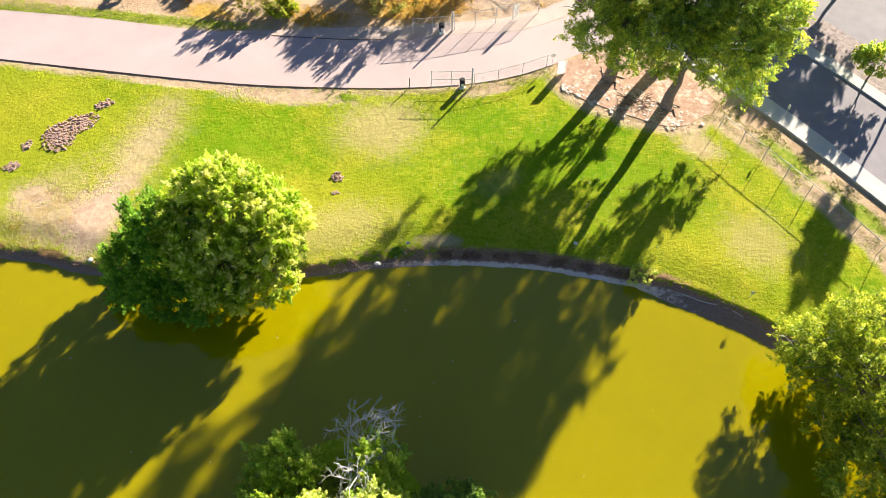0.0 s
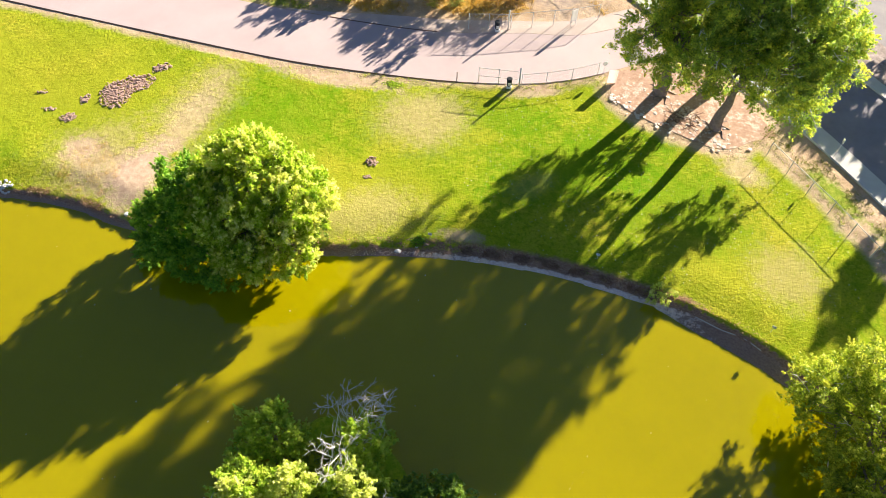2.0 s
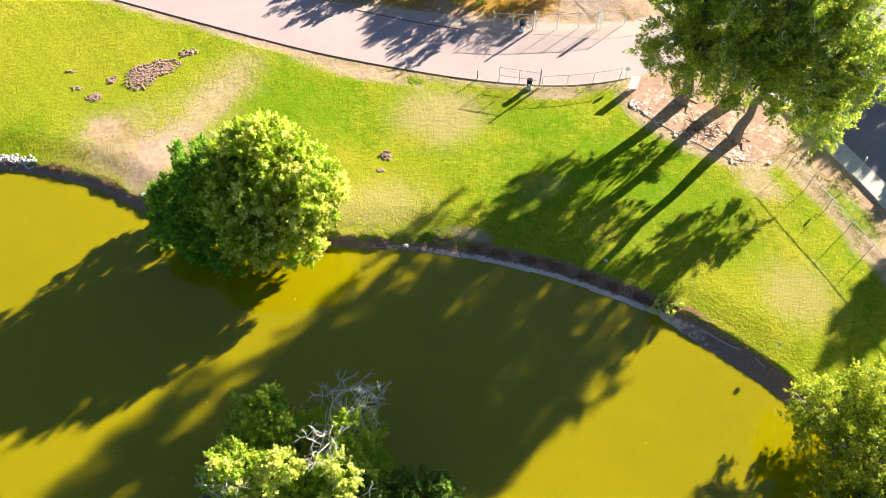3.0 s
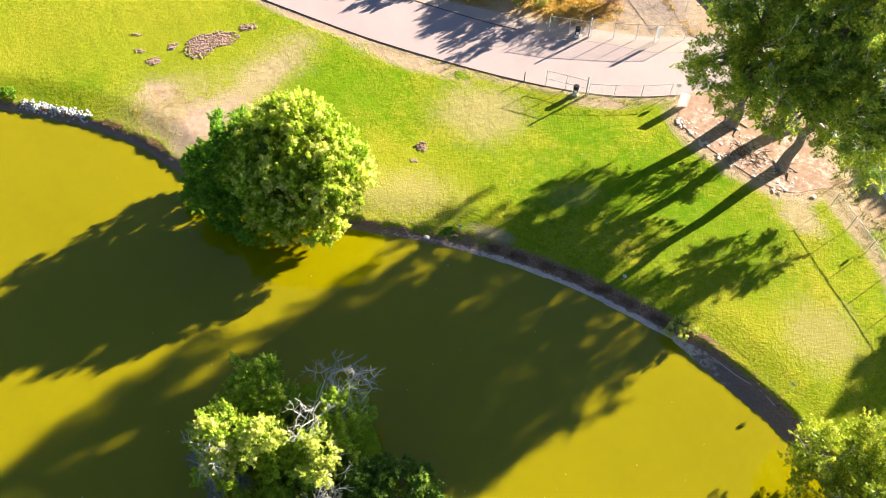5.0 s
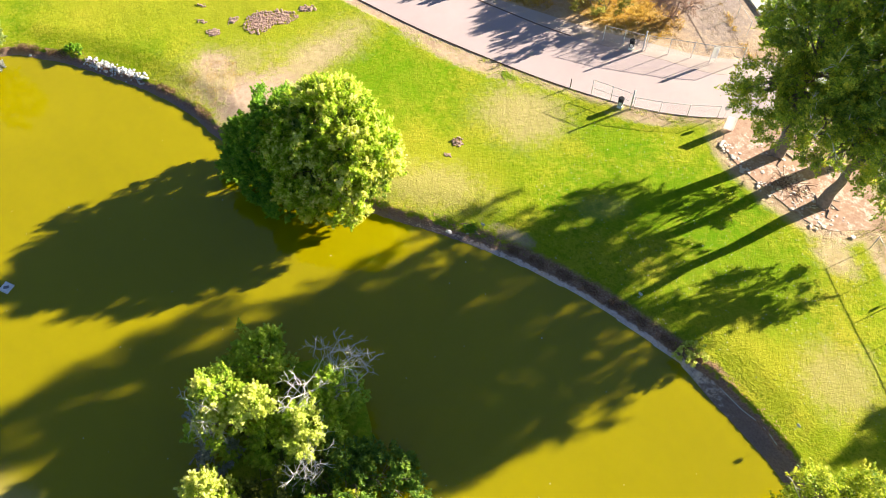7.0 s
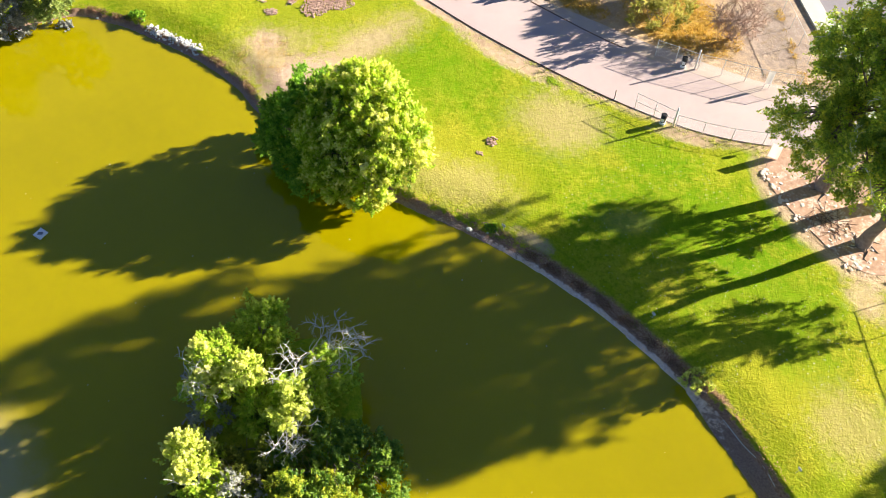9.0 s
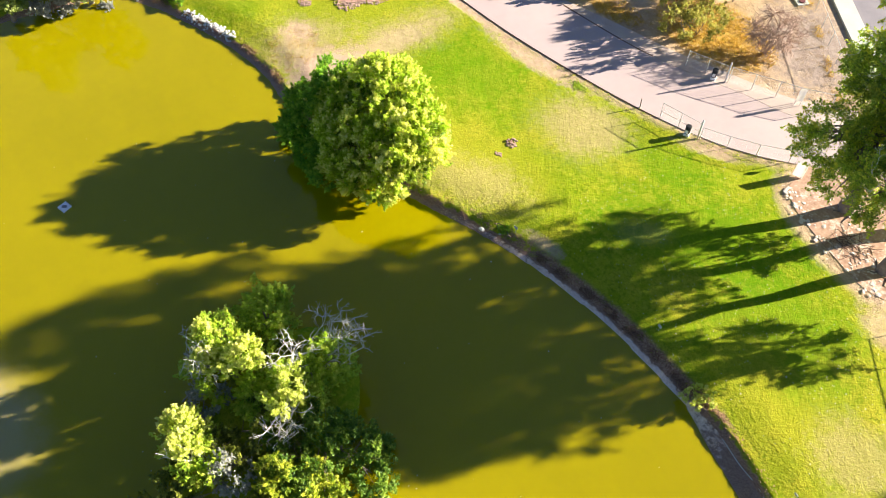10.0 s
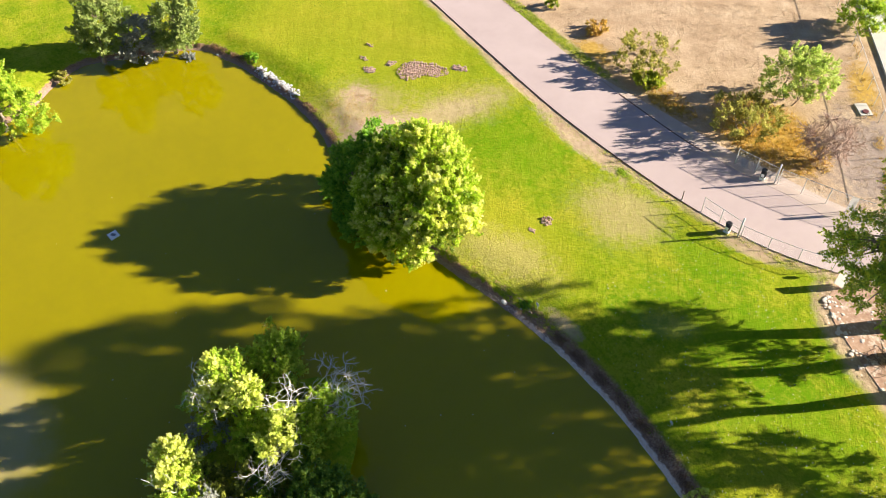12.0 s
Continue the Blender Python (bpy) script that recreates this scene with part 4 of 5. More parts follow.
bare_branches("dead_tree", (-5.2, 8.0, 1.0), [(-4.6, 11.3, 5.4), (-3.8, 10.9, 5.2), (-4.4, 8.8, 5.3), (-3.6, 9.8, 5.0)], 74, "grey dead branches over the island's undergrowth", 0.06, 13)
bare_branches("dead_tree", (-6.6, 3.2, 1.0), [(-8.6, 3.9, 5.9), (-7.0, 3.0, 5.6)], 75, "pale bare bough leaning over the island", 0.1, 6)

# shrubs of the dry field
def field_shrub(base, rad, tall, n, m, seed, label, low=-0.6, lobes_n=4):
    x, y = base
    z = height(x, y)
    rng = np.random.default_rng(seed)
    lobes = []
    for k in range(lobes_n):
        a = 2 * math.pi * (k + 0.4 * rng.random()) / lobes_n
        q = rad * (0.62 if lobes_n > 4 else 0.42) * (0.7 + 0.5 * rng.random())
        lobes.append((x + q * math.cos(a), y + q * math.sin(a), z + tall * (0.38 + 0.22 * rng.random()), rad * 0.5, rad * 0.5, tall * 0.4))
    return tree("shrub", (x, y, z), lobes, n, 36, min(0.8, 0.35 * rad), min(0.35, 0.17 * rad), min(0.115, 0.075 + 0.02 * rad), m, seed, label, 0.07, 0.25, 2, 0.5, low, category="bush")


field_shrub((-27.8, 66.6), 3.0, 3.4, 185, M_LEAF_OLIVE, 81, "olive green shrub beside the park path", lobes_n=6)
field_shrub((-25.6, 64.3), 1.7, 1.0, 160, M_LEAF_BANK, 82, "low yellow-green weeds at the path's edge")
field_shrub((-13.8, 67.2), 3.3, 3.9, 230, M_LEAF_OLIVE, 83, "olive drooping shrub in the dry field", lobes_n=6)
field_shrub((-14.6, 75.0), 3.0, 6.8, 480, M_LEAF_WILLOW, 84, "light green feathery willow shrub in the dry field", lobes_n=7)
field_shrub((-18.8, 92.5), 3.2, 4.0, 330, M_LEAF_ISLE, 85, "green bush beside the street fence")
field_shrub((-44.3, 65.0), 0.9, 1.0, 60, M_LEAF_BANK, 86, "small yellow-green bush in dry grass")
field_shrub((-37.0, 66.5), 1.4, 1.0, 80, M_DRYGRASS, 87, "clump of tall straw-coloured dry grass")
bare_branches("dead_shrub", (-6.6, 70.6, 1.2), [(-8.0, 71.8, 5.2), (-5.4, 71.6, 4.9), (-6.2, 69.4, 4.4), (-8.2, 69.8, 4.3), (-4.6, 70.2, 3.9), (-6.6, 72.8, 4.2), (-9.0, 70.8, 3.4), (-4.6, 72.4, 3.5)], 88, "leafless grey-brown shrub in the dry field", 0.10, 40, M_BRUSH)


# ---- fences, signs, bins ----
def wire_lattice(name, a, b, foot, tall, pitch, r, parent):
    """Diamond wire between two posts, in the plane of the fence."""
    a, b = Vector(a), Vector(b)
    L = (b - a).length
    d = (b - a) / L
    v, f = [], []
    for sgn in (1, -1):
        s = -tall
        while s < L:
            x0, z0, x1, z1 = s, 0.0, s + tall, tall
            if x0 < 0:
                z0, x0 = -s, 0.0
            if x1 > L:
                z1, x1 = L - s, L
            if x1 - x0 > 0.02:
                p, q = (x0, z0), (x1, z1)
                if sgn < 0:
                    p, q = (x0, tall - z0), (x1, tall - z1)
                tube(v, f, [a + d * p[0] + Vector((0, 0, foot + p[1])), a + d * q[0] + Vector((0, 0, foot + q[1]))], [r, r], 3)
            s += pitch
    return link_mesh(name, v, f, M_GALV, parent)


def chain_fence(points, tall, label, thick=(), pitch=0.12, wire=0.0024, rails=(1.0,), post_r=0.036):
    """Posts at the points, rails at shares of the height, and wire between."""
    x0, y0 = points[0]
    top = empty("fence", x0, y0, height(x0, y0) + 0.05)
    loc = [Vector((x - x0, y - y0, 0)) for x, y in points]
    for k, p in enumerate(loc):
        r, h = (0.085, tall * 1.25) if k in thick else (post_r, tall + 0.05)
        post = part("post", rod(p + Vector((0, 0, -0.3)), p + Vector((0, 0, h)), r, sides=10), M_GALV, top, smooth=True)
        part("cap", rod(p + Vector((0, 0, h + 0.002)), p + Vector((0, 0, h + 0.06)), r * 1.15, r * 0.4, 10), M_GALV, post)
    for a, b in zip(loc, loc[1:]):
        for share in rails:
            z = Vector((0, 0, tall * share))
            part("rail", rod(a + z, b + z, 0.028, sides=6), M_GALV, top)
        wire_lattice("wire_mesh", a, b, 0.05, tall - 0.08, pitch, wire, top)
    return tagged(top, label, "fence", "chain-link fences")


chain_fence([(-7.8, 55.6), (-5.75, 55.9), (-3.62, 56.2)], 1.95, "galvanised pipe and chain-link gate wing with a thick post", (2,), rails=(1.0, 0.45))
chain_fence([(-3.4, 56.3), (-1.0, 57.3), (1.45, 58.55), (3.95, 60.15)], 1.55, "low chain-link fence with a pipe rail along the path")
chain_fence([(-10.8, 63.1), (-8.7, 63.7), (-6.63, 64.25)], 2.0, "short chain-link fence wing beside a bin", (2,))
chain_fence([(-6.4, 64.4), (-4.2, 65.3), (-2.0, 66.25), (-0.2, 67.0), (2.6, 68.6)], 2.0, "chain-link fence between the path and the dry field")
street_line = even(np.array([(-48, 113.5), (-18.3, 89.6), (-8.6, 81.7), (1.3, 72.9)]), 24)
chain_fence([tuple(p) for p in street_line], 1.75, "long chain-link fence with a pale top rail beside the dry field", pitch=0.4, wire=0.0012)
street_line = even(np.array([(21.6, 53.8), (27.3, 48.2), (31.7, 43.4), (34.5, 40.1), (46, 25)]), 15)
chain_fence([tuple(p) for p in street_line], 1.75, "chain-link fence with a pale top rail beside the lawn", pitch=0.4, wire=0.0012)

one = empty("bollard_post", -10.0, 55.15, 1.0)
part("pole", rod((0, 0, -0.2), (0, 0, 1.25), 0.055, sides=10), M_BARK, one, smooth=True)
part("base", box(0.24, 0.24, 0.1, 0, 0, 0.0, 0.02), M_CONCRETE, one)
tagged(one, "short brown post with a pale footing at the path's edge", "post")


def bin_on_post(x, y, label, turn):
    z = height(x, y)
    top = empty("trash_bin", x, y, z, turn)
    bm = bmesh.new()
    bmesh.ops.create_cone(bm, cap_ends=True, segments=20, radius1=0.24, radius2=0.29, depth=0.85)
    bmesh.ops.translate(bm, vec=(0, 0, 0.72), verts=bm.verts)
    part("body", bm, M_BLACK, top, smooth=True)
    part("rim", rod((0, 0, 1.146), (0, 0, 1.20), 0.31, 0.30, 20), M_BLACK, top)
    part("bag", rod((0, 0, 1.201), (0, 0, 1.25), 0.27, 0.22, 16), M_BLACK, top)
    part("liner_panel", box(0.30, 0.012, 0.42, 0, -0.295, 0.45, 0.004), M_WHITE, top, "white panel on the bin's front")
    part("stand", box(0.52, 0.52, 0.28, 0, 0, 0.01, 0.03), M_WHITE, top, "white painted foot")
    return tagged(top, label, "trash bin", "trash bins")


bin_on_post(-4.6, 55.75, "black waste bin on a white foot by the gate post", 15)
bin_on_post(-7.75, 63.75, "black waste bin against the fence wing", 20)


def panel_sign(name, x, y, w, tall, foot, turn, lean, label, lines):
    """A white board on the ground or on legs."""
    z = height(x, y)
    top = empty(name, x, y, z, turn)
    tilt = Matrix.Rotation(radians(lean), 4, "X")
    part("board", box(w, 0.012, tall, 0, 0, foot, 0.003), M_BOARD, top)
    for s in (-1, 1):
        part("leg", rod((s * (w / 2 - 0.06), 0.07, -0.2), (s * (w / 2 - 0.06), 0.07, foot + tall * 0.9), 0.03, sides=8), M_GALV, top)
    for k in range(lines):
        part("text_bar", box(w * (0.72 - 0.12 * (k % 3)), 0.006, 0.05, 0, -0.039, foot + tall * 0.86 - 0.17 * k), M_GREY, top, "grey bar of unreadable print")
    return tagged(top, label, "sign board")


panel_sign("notice_board", 5.5, 59.2, 0.95, 1.75, 0.05, 12, 0, "tall plain white notice board standing on bare soil", 0)
panel_sign("notice_board", 0.15, 66.75, 0.66, 1.6, 0.7, 40, 0, "white sign board beside the far fence end", 0)


def plate_sign(x, y, tall, w, h, turn, label, m=None, round_=False):
    z = height(x, y)
    top = empty("stake_sign", x, y, z, turn)
    part("stake", rod((0, 0.02, -0.15), (0, 0.02, tall), 0.02, sides=6), M_GALV, top)
    if round_:
        plate = part("plate", rod((0, -0.02, tall - h / 2), (0, -0.001, tall - h / 2), w / 2, sides=20), m or M_WHITE, top)
    else:
        plate = part("plate", box(w, 0.02, h, 0, -0.01, tall - h, 0.004), m or M_WHITE, top)
        for k in range(2):
            part("text_bar", box(w * 0.7, 0.004, h * 0.14, 0, -0.023, tall - h * (0.4 + 0.3 * k)), M_GREY, plate)
    return tagged(top, label, "sign", "stake signs")


plate_sign(-7.3, 35.6, 0.95, 0.36, 0.34, 5, "small white stake sign at the lawn's edge")
plate_sign(7.6, 37.5, 0.9, 0.36, 0.34, -10, "small white stake sign in tree shade")
plate_sign(22.8, 34.2, 1.1, 0.32, 0.28, -20, "small white stake sign above the pond bank")
plate_sign(4.5, 60.35, 1.75, 0.55, 0.55, 20, "round sign on a thin post by the fence end", M_GALV, True)
plate_sign(27.7, 54.9, 2.9, 0.34, 0.45, -80, "white street sign on a tall thin pole", M_WHITE)


# ---- stones, soil, small things ----
def stone_mesh(seed, flat=0.6):
    rng = np.random.default_rng(seed)
    bm = bmesh.new()
    bmesh.ops.create_icosphere(bm, subdivisions=1, radius=0.5)
    for v in bm.verts:
        v.co *= 0.8 + 0.4 * rng.random()
        v.co.z *= flat
    me = bpy.data.meshes.new("stone")
    bm.to_mesh(me)
    bm.free()
    return me


STONES = [stone_mesh(s) for s in range(5)]
FLAGS = [stone_mesh(s, 0.22) for s in range(10, 15)]
for me in STONES:
    me.materials.append(M_WHITEROCK)
for me in FLAGS:
    me.materials.append(M_STONE)


def stones(top, meshes, spots, rng):
    zs = land_height(*np.array(spots)[:, :2].T)[0]
    for (x, y, s), zz in zip(spots, zs):
        ob = new("stone", meshes[rng.integers(len(meshes))])
        ob.parent = top
        bx, by, bz = top.location
        ob.matrix_basis = pose(x - bx, y - by, zz - bz + 0.1 * s, *(rng.normal(size=2) * 8), rng.random() * 360) @ Matrix.Diagonal((s, s * (0.7 + 0.5 * rng.random()), s * (0.7 + 0.4 * rng.random()), 1))


rng = np.random.default_rng(5)
rip = empty("riprap", -50.5, 29.6, height(-50.5, 29.6))
line = even(spline([(-54.4, 28.75), (-52, 29.35), (-49.5, 30.0), (-47.2, 30.5)], 6), 75)
stones(rip, STONES, [(p[0] + rng.normal() * 0.15, p[1] + rng.normal() * 0.28, 0.18 + 0.22 * rng.random()) for p in np.repeat(line, 3, axis=0)], rng)
tagged(rip, "row of white stones heaped along the bank", "stones")
rk = new("boulder", STONES[1])
rk.matrix_basis = pose(-9.8, 33.8, height(-9.8, 33.8) + 0.1, 4, 8, 30) @ Matrix.Diagonal((0.65, 0.5, 0.5, 1))
tagged(rk, "pale boulder at the water's edge", "rock")
for x, y, s in ((-34.9, 30.6, 0.6), (-8.3, 34.6, 0.3), (-60.5, 25.8, 0.4)):
    rk2 = new("boulder", STONES[2])
    rk2.matrix_basis = pose(x, y, height(x, y) + 0.05, 0, 5, 70 * s) @ Matrix.Diagonal((s, s * 0.8, s * 0.7, 1))
    tagged(rk2, "small pale rock on the muddy bank", "rock")
bed = empty("flagstones", 12, 55.5, 1.1)
spots = []
for cx, cy, n, sp in ((6.3, 57.2, 40, 0.5), (7.4, 56.3, 26, 0.5), (8.8, 55.6, 26, 0.5), (11.4, 55.0, 30, 0.7), (12.6, 57.4, 30, 1.0), (14.6, 55.8, 50, 1.1), (17.2, 54.3, 50, 1.1), (9.0, 58.8, 14, 0.8)):
    spots += [(cx + rng.normal() * sp * 1.2, cy + rng.normal() * sp * 0.6, 0.14 + 0.42 * rng.random() ** 2) for _ in range(n * 2 // 3)]
for x, y, s in spots:
    ob = new("stone", FLAGS[rng.integers(5)])
    ob.parent = bed
    ob.matrix_basis = pose(x - 12, y - 55.5, 0.0, *(rng.normal(size=2) * 4), rng.random() * 360) @ Matrix.Diagonal((s, s * (0.5 + 0.4 * rng.random()), s, 1))
tagged(bed, "scattered pale flat stones on bare soil", "stones")

for k, (cx, cy) in enumerate(((10.6, 59.3), (16.4, 56.0), (15.6, 61.0))):
    v, f = [], []
    for j in range(6):
        a = 2 * math.pi * j / 6 + rng.normal() * 0.35
        R = 1.2 + 1.2 * rng.random()
        pts = [(0.4 * math.cos(a), 0.4 * math.sin(a), 0.25), (R * 0.4 * math.cos(a + 0.15), R * 0.4 * math.sin(a + 0.15), 0.02), (R * 0.75 * math.cos(a - 0.25), R * 0.75 * math.sin(a - 0.25), 0.0), (R * math.cos(a), R * math.sin(a), -0.05)]
        tube(v, f, pts, [0.20, 0.09, 0.05, 0.02], 6)
    rt = link_mesh("root_flare", v, f, M_BARK, smooth=True)
    rt.location = (cx, cy, 1.1)
    tagged(rt, "surface roots spreading over bare soil", "roots")


def clod_pile(cx, cy, rx, ry, turn, n, label):
    """Broken earth: many small lumps in a patch."""
    v, f = [], []
    t = radians(turn)
    for _ in range(int(n * 1.1)):
        a, r = rng.random() * 2 * math.pi, math.sqrt(rng.random()) * (0.8 + 0.3 * math.sin(5 * rng.random()))
        x, y = r * rx * math.cos(a), r * ry * math.sin(a)
        x, y = x * math.cos(t) - y * math.sin(t), x * math.sin(t) + y * math.cos(t)
        s = 0.06 + 0.11 * rng.random()
        b = len(v)
        h = s * (0.35 + 0.9 * rng.random() ** 2)
        for k in range(5):
            q = 2 * math.pi * k / 5 + rng.random() * 0.7
            v.append((x + s * math.cos(q), y + s * math.sin(q), -0.06))
        for k in range(5):
            q = 2 * math.pi * k / 5 + rng.random() * 0.7
            v.append((x + 0.6 * s * math.cos(q), y + 0.6 * s * math.sin(q), h))
        f += [(b + k, b + (k + 1) % 5, b + 5 + (k + 1) % 5, b + 5 + k) for k in range(5)] + [tuple(b + 5 + k for k in range(5))]
    ob = link_mesh("dug_earth", v, f, M_SOIL)
    ob.location = (cx, cy, height(cx, cy))
    return tagged(ob, label, "soil", "dug patches", "stuff")


clod_pile(-43.0, 43.7, 1.6, 1.9, 25, 480, "large patch of dark dug-up earth clods on the lawn")
clod_pile(-41.6, 45.7, 1.8, 1.2, 30, 330, "large patch of dark dug-up earth clods on the lawn")
clod_pile(-40.2, 48.5, 1.1, 0.6, 40, 110, "small patch of dug-up earth on the lawn")
clod_pile(-45.6, 42.2, 0.5, 0.7, 0, 50, "small patch of dug-up earth on the lawn")
clod_pile(-45.9, 39.6, 0.9, 0.6, 40, 90, "small patch of dug-up earth on the lawn")
clod_pile(-15.1, 42.5, 0.6, 0.55, 0, 70, "small patch of dug-up earth on the lawn")
clod_pile(-14.9, 40.6, 0.4, 0.25, 0, 20, "small patch of dug-up earth on the lawn")
clod_pile(-48.4, 40.0, 0.9, 0.35, 20, 22, "thin patch of dug-up earth on the lawn")
clod_pile(-50.2, 42.0, 0.5, 0.3, 20, 12, "thin patch of dug-up earth on the lawn")

v, f = [], []
hl = even(spline([(16.75, 34.38), (18.9, 33.72), (20.8, 33.3), (22.3, 32.6)], 8), 30)
hz = np.convolve(np.pad([height(*p) for p in hl], 6, "edge"), np.ones(13) / 13, "valid")
tube(v, f, [(p[0], p[1], z + 0.04) for p, z in zip(hl, hz)], [0.034] * len(hl), 6)
tagged(link_mesh("hose", v, f, M_HOSE, smooth=True), "pale plastic pipe lying along the bank", "pipe")

fl = empty("float", -37.8, 6.15, 0.0, 12)
part("deck", box(0.95, 0.95, 0.16, 0, 0, -0.02, 0.03), M_WHITE, fl)
part("hatch", box(0.45, 0.28, 0.06, 0.02, 0.0, 0.144, 0.02, Matrix.Rotation(0.6, 4, "Z")), M_GREY, fl, "dark fitting on top")
for s in (-1, 1):
    part("rim", box(0.95, 0.05, 0.05, 0, s * 0.45, 0.142, 0.01), M_GALV, fl)
tagged(fl, "square white float with a dark fitting on the pond", "float")

sl = empty("utility_slab", -9.2, 80.6, 1.07, -30)
part("pad", box(2.0, 1.3, 0.18, 0, 0, 0, 0.03), M_CONCRETE, sl)
part("lid", rod((0.45, 0.05, 0.182), (0.45, 0.05, 0.27), 0.36, 0.33, 20), M_MAROON, sl, "round maroon lid")
v, f = [], []
tube(v, f, [(1.25, -0.2, 0.0), (1.25, -0.2, 0.6), (1.32, -0.2, 0.85), (1.5, -0.2, 0.9), (1.62, -0.2, 0.7)], [0.05] * 5, 8)
link_mesh("vent_pipe", v, f, M_GALV, sl, "bent grey pipe")
tagged(sl, "pale concrete utility slab with a round lid in dry ground", "slab")


# ---- small growth and litter ----
def tufts(name, spots, blades, tall, wide, material, label, category, lean=0.5, seed=3):
    """Small tufts of upright blades, each a thin triangle pair."""
    r = np.random.default_rng(seed)
    spots = np.asarray(spots, float)
    z = land_height(spots[:, 0], spots[:, 1])[0]
    idx = np.repeat(np.arange(len(spots)), blades)
    n = len(idx)
    p = np.stack([spots[idx, 0], spots[idx, 1], z[idx] - 0.01], 1) + np.concatenate([r.normal(size=(n, 2)) * wide * 2.0, np.zeros((n, 1))], 1)
    d = np.concatenate([r.normal(size=(n, 2)) * lean, np.ones((n, 1))], 1)
    d /= np.linalg.norm(d, axis=1)[:, None]
    h = (tall * (0.5 + 0.8 * r.random(n)))[:, None]
    a = r.random(n) * 2 * np.pi
    u = np.stack([np.cos(a), np.sin(a), np.zeros(n)], 1) * wide * 0.5
    v = np.stack([p - u, p + u, p + d * h + u * 0.35, p + d * h - u * 0.35], 1).reshape(-1, 3)
    me = bpy.data.meshes.new(name)
    me.vertices.add(4 * n)
    me.vertices.foreach_set("co", v.astype(np.float32).ravel())
    me.loops.add(4 * n)
    me.loops.foreach_set("vertex_index", np.arange(4 * n, dtype=np.int32))
    me.polygons.add(n)
    me.polygons.foreach_set("loop_start", np.arange(0, 4 * n, 4, dtype=np.int32))
    me.update(calc_edges=True)
    me.attributes.new("shoot", "FLOAT", "FACE").data.foreach_set("value", r.random(n).astype(np.float32))
    me.materials.append(material)
    return tagged(new(name, me), label, category, kind="stuff")


def scatter(n, x0, x1, y0, y1, keep, seed):
    r = np.random.default_rng(seed)
    p = np.stack([x0 + (x1 - x0) * r.random(n), y0 + (y1 - y0) * r.random(n)], 1)
    _, shore, lawn = land_height(p[:, 0], p[:, 1])
    return p[keep(shore, lawn, p[:, 0], p[:, 1])]


def patchy(x, y, s):
    return np.sin(x * s) * np.sin(y * s * 1.13 + 1) + 0.6 * np.sin(x * s * 2.7 + 2) * np.sin(y * s * 2.3)


tufts("grass", scatter(110000, -70, 36, 28, 62, lambda s, l, x, y: (s > 1.6) & (l > 0.4) & (patchy(x, y, 0.55) > -0.5)
      & ~((np.abs(x + 37) < 5) & (y < 41)) & ~((np.abs(x + 35) < 1.5) & (y < 50)), 1), 3, 0.032, 0.05, M_GRASS, "short green lawn grass in sun and shade", "grass", 1.3)
tufts("grass_clumps", scatter(26000, -70, 36, 28, 62, lambda s, l, x, y: (s > 1.5) & (l > 0.4) & ~((np.abs(x + 36) < 3) & (y < 40)), 21), 5, 0.05, 0.07, M_GRASS, "taller clumps of unmown grass on the lawn", "grass", 1.3, 22)
tufts("weeds", scatter(2600, -20, 6, 52, 62, lambda s, l, x, y: (l > 0.0) & (l < 0.9), 2), 4, 0.16, 0.05, M_LEAF_BANK, "ragged weeds along the path's edge", "weeds", 0.7)
tufts("dry_grass", scatter(60000, -75, 30, 60, 108, lambda s, l, x, y: (l < -7.6) & (y > 0.32 * x + 68.2) & (x * 0.69 + y * 0.72 < 54.0) & (patchy(x, y, 0.8) > -0.2), 3), 4, 0.10, 0.07, M_STRAW,
      "trampled straw-coloured grass of the dry field", "dry grass", 0.9)
tufts("golden_grass", scatter(16000, -30, 4, 62, 92, lambda s, l, x, y: (l < -7.9) & (y > 0.32 * x + 68.0) & (x * 0.69 + y * 0.72 < 53.5)
      & (((x + 12) ** 2 / 52 + (y - 69.5) ** 2 / 20 < 1) | ((np.abs(x * 0.69 + y * 0.72 - 52.6) < 0.4) & (patchy(x, y, 0.8) > 0.3)) | ((x + 22) ** 2 / 16 + (y - 64.5) ** 2 / 3 < 1)), 4), 5, 0.22, 0.06, M_DRYGRASS,
      "tall golden dry grass among the shrubs", "dry grass", 0.5)
tufts("bank_growth", scatter(40000, -5, 16, 30, 38, lambda s, l, x, y: (s > 0.7) & (s < 1.3) & (patchy(x, y, 0.9) > -0.1), 5), 3, 0.10, 0.05, M_REED, "reddish dry stems along the pond bank", "dry stems", 0.6)
tufts("bank_growth", scatter(60000, -66, -33, 24, 33, lambda s, l, x, y: (s > 0.6) & (s < 1.25) & (patchy(x, y, 1.1) > 0.2), 6), 3, 0.10, 0.06, M_REED, "dark ragged stems on the muddy bank", "dry stems", 0.7)
tufts("weeds", scatter(6000, -66, -29, 59, 64, lambda s, l, x, y: (l < -7.3) & (l > -9.2) & (y > 60.9 + 0.015 * (x + 45)), 51), 4, 0.16, 0.05, M_LEAF_BANK, "green weeds along the far edge of the path", "weeds", 0.7, 52)
tufts("fence_weeds", scatter(9000, 18, 46, 25, 58, lambda s, l, x, y: (l < 0.2) & (l > -0.5) & (x > 20), 7), 3, 0.2, 0.05, M_GRASS, "green weeds along the fence foot", "weeds", 0.7)


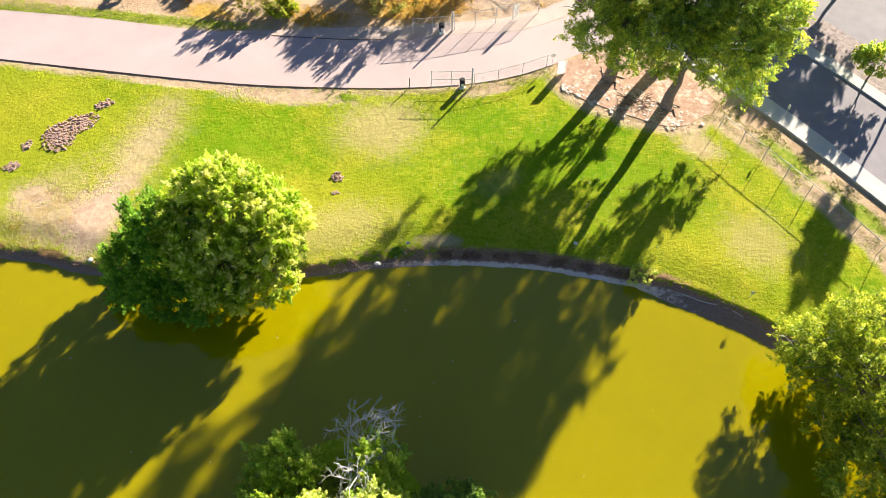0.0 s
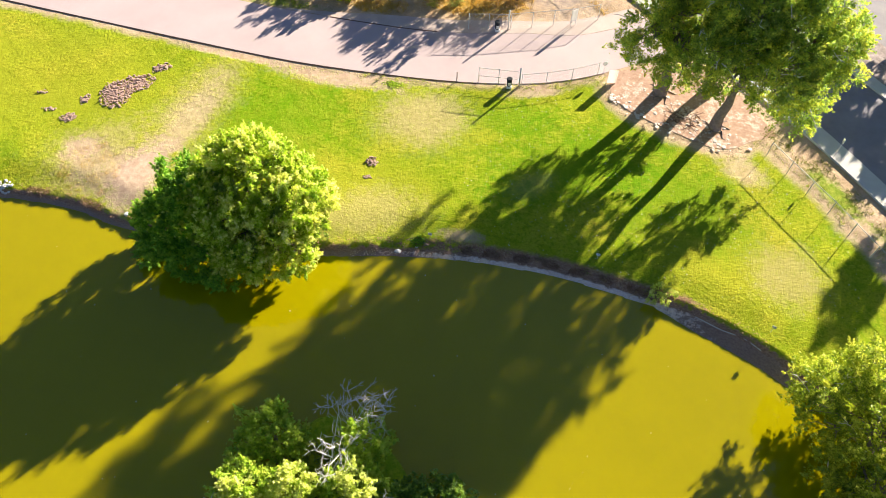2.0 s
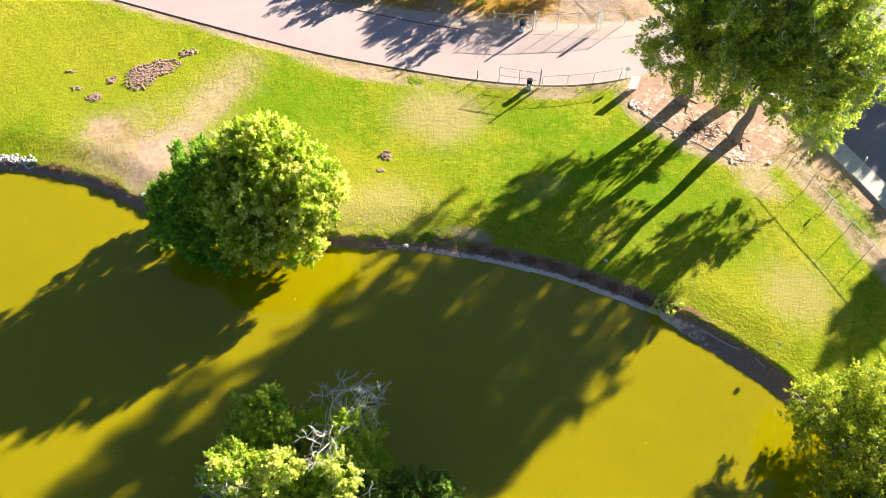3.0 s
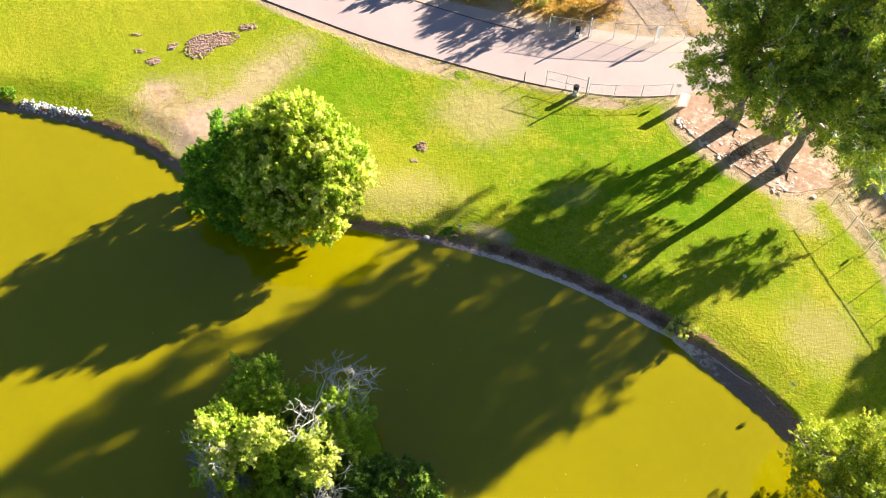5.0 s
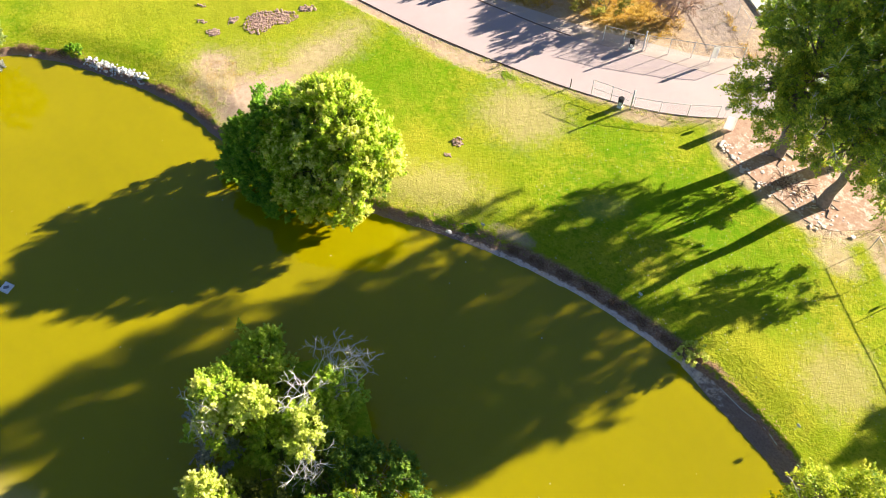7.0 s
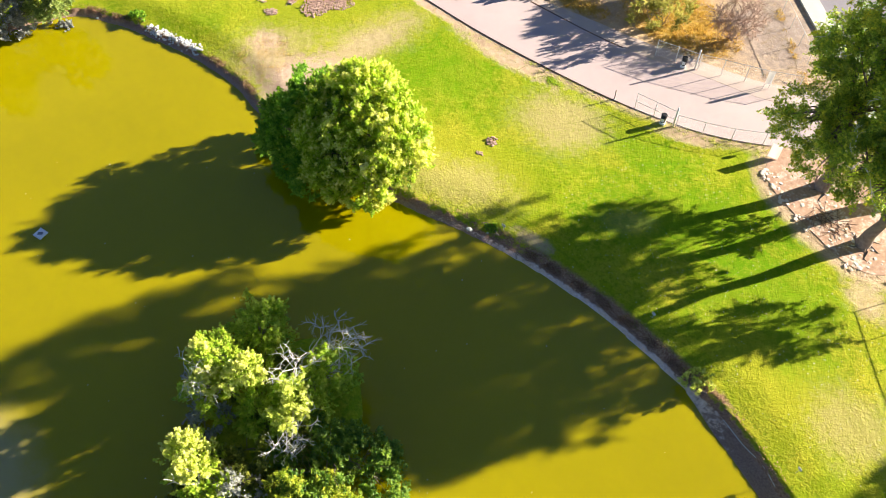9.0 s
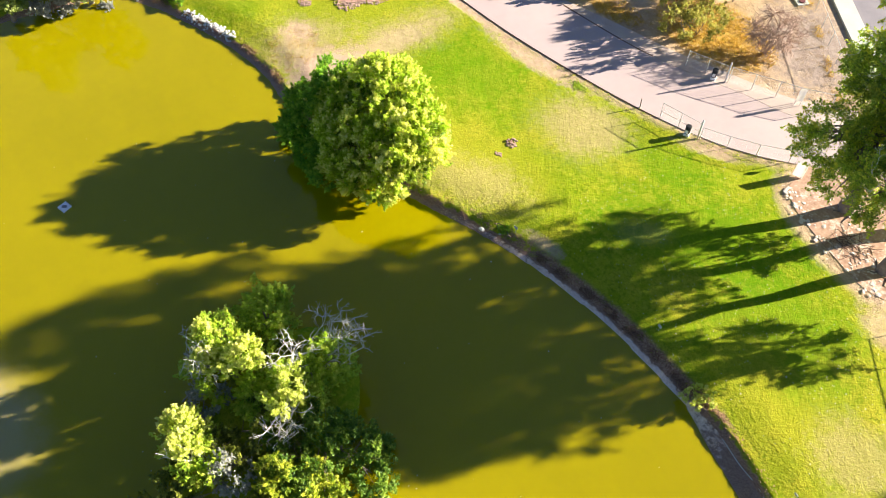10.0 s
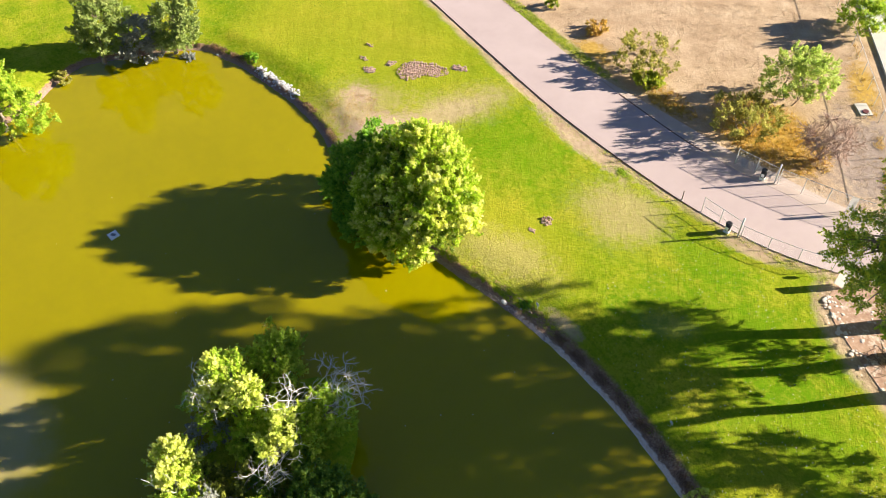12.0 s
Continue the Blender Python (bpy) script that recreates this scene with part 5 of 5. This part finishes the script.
def flecks(name, spots, z_over, size, material, label, category, seed):
    r = np.random.default_rng(seed)
    v, f = [], []
    zs = np.maximum(land_height(spots[:, 0], spots[:, 1])[0], 0.0) + z_over
    for (x, y), zz in zip(spots, zs):
        s = size * (0.6 + 0.9 * r.random())
        a = r.random() * 6.3
        b = len(v)
        for k in range(4):
            q = a + k * math.pi / 2
            v.append((x + s * math.cos(q) * (1 if k % 2 else 0.6), y + s * math.sin(q), zz + s * 0.3 * (k % 2)))
        f.append((b, b + 1, b + 2, b + 3))
    return tagged(link_mesh(name, v, f, material), label, category, kind="stuff")


flecks("leaf_litter", scatter(1000, -6, 30, 36, 56, lambda s, l, x, y: (s > 1.5) & (l > 0.3) & (patchy(x, y, 0.3) > -0.6), 8), 0.05, 0.042, M_LITTER, "pale fallen leaves scattered over the lawn", "leaves", 1)
flecks("floating_bits", scatter(90, -45, 24, -4, 33, lambda s, l, x, y: (s < -0.8), 9), 0.012, 0.05, M_LITTER, "pale bits floating on the pond", "debris", 2)

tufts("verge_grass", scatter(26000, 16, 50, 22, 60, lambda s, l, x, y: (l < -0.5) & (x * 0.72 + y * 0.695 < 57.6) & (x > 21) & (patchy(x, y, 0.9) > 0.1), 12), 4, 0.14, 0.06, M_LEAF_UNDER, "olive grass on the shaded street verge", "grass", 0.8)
tufts("bank_clumps", scatter(60000, -70, 30, 22, 38, lambda s, l, x, y: (s > 1.0) & (s < 1.6) & (x < 15) & (patchy(x, y, 1.6) > 0.1), 13), 3, 0.14, 0.05, M_LEAF_UNDER, "ragged grass fringe along the top of the bank", "grass", 0.9)

# plants at the bank
field_shrub((13.6, 35.0), 1.3, 0.9, 42, M_LEAF_PALE, 91, "small pale yellow plant hanging over the bank")
field_shrub((-8.3, 35.0), 0.6, 0.4, 40, M_LEAF_LOW, 92, "small green weeds on the shaded bank")
q = np.random.default_rng(93)
tufts("green_tuft", np.array([(-16.3, 52.75)]) + q.normal(size=(90, 2)) * (0.42, 0.2), 6, 0.13, 0.09, M_LEAF_ISLE, "bright green tuft of weeds at the path's edge", "weeds", 0.9, 94)
field_shrub((-56.5, 28.9), 0.9, 0.5, 50, M_LEAF_LOW, 94, "low green plant on the bank")
field_shrub((-62.0, 22.6), 1.0, 0.9, 60, M_LEAF_SILVER, 95, "pale dry shrub at the water's edge")
field_shrub((-66.2, 8.2), 1.1, 0.8, 60, M_LEAF_OLIVE, 96, "pale scrub on the far bank")

tufts("dry_grass", scatter(2600, -45, -37, 30, 38, lambda s, l, x, y: (s > 1.3) & ((x + 40.6) ** 2 / 9 + (y - 34.2) ** 2 / 12 < 1) & (patchy(x, y, 2.1) > 0.1), 31), 4, 0.06, 0.06, M_DRYGRASS, "clumps of dry grass on the bare patch", "dry grass", 0.9, 32)
flecks("strand_stones", scatter(9000, -14, 17, 30, 37, lambda s, l, x, y: (s > 0.08) & (s < 0.55), 33), 0.012, 0.055, M_PEBBLE, "small pale stones along the water's edge", "stones", 34)
flecks("bank_litter", scatter(16000, -66, 25, 22, 38, lambda s, l, x, y: (s > 0.5) & (s < 1.6) & (patchy(x, y, 0.7) > -0.4), 35), 0.05, 0.05, M_RUST, "brown leaf litter on the pond bank", "leaves", 36)
r = np.random.default_rng(37)
v, f = [], []
for _ in range(75):
    a, x, y = r.random() * 6.3, 13.2 + (r.random() - 0.5) * 3.4, 56.1 + (r.random() - 0.5) * 2.0
    L, z = 0.5 + 1.3 * r.random(), 1.11 + 0.14 * r.random()
    q = curl((x, y, z), (math.cos(a), math.sin(a), 0.05 * r.normal()), L, r, 3, 0.2)
    tube(v, f, q, [0.022, 0.02, 0.017, 0.01], 4)
tagged(link_mesh("stick_pile", v, f, M_EDGING), "loose heap of dark dead sticks on bare soil", "sticks")
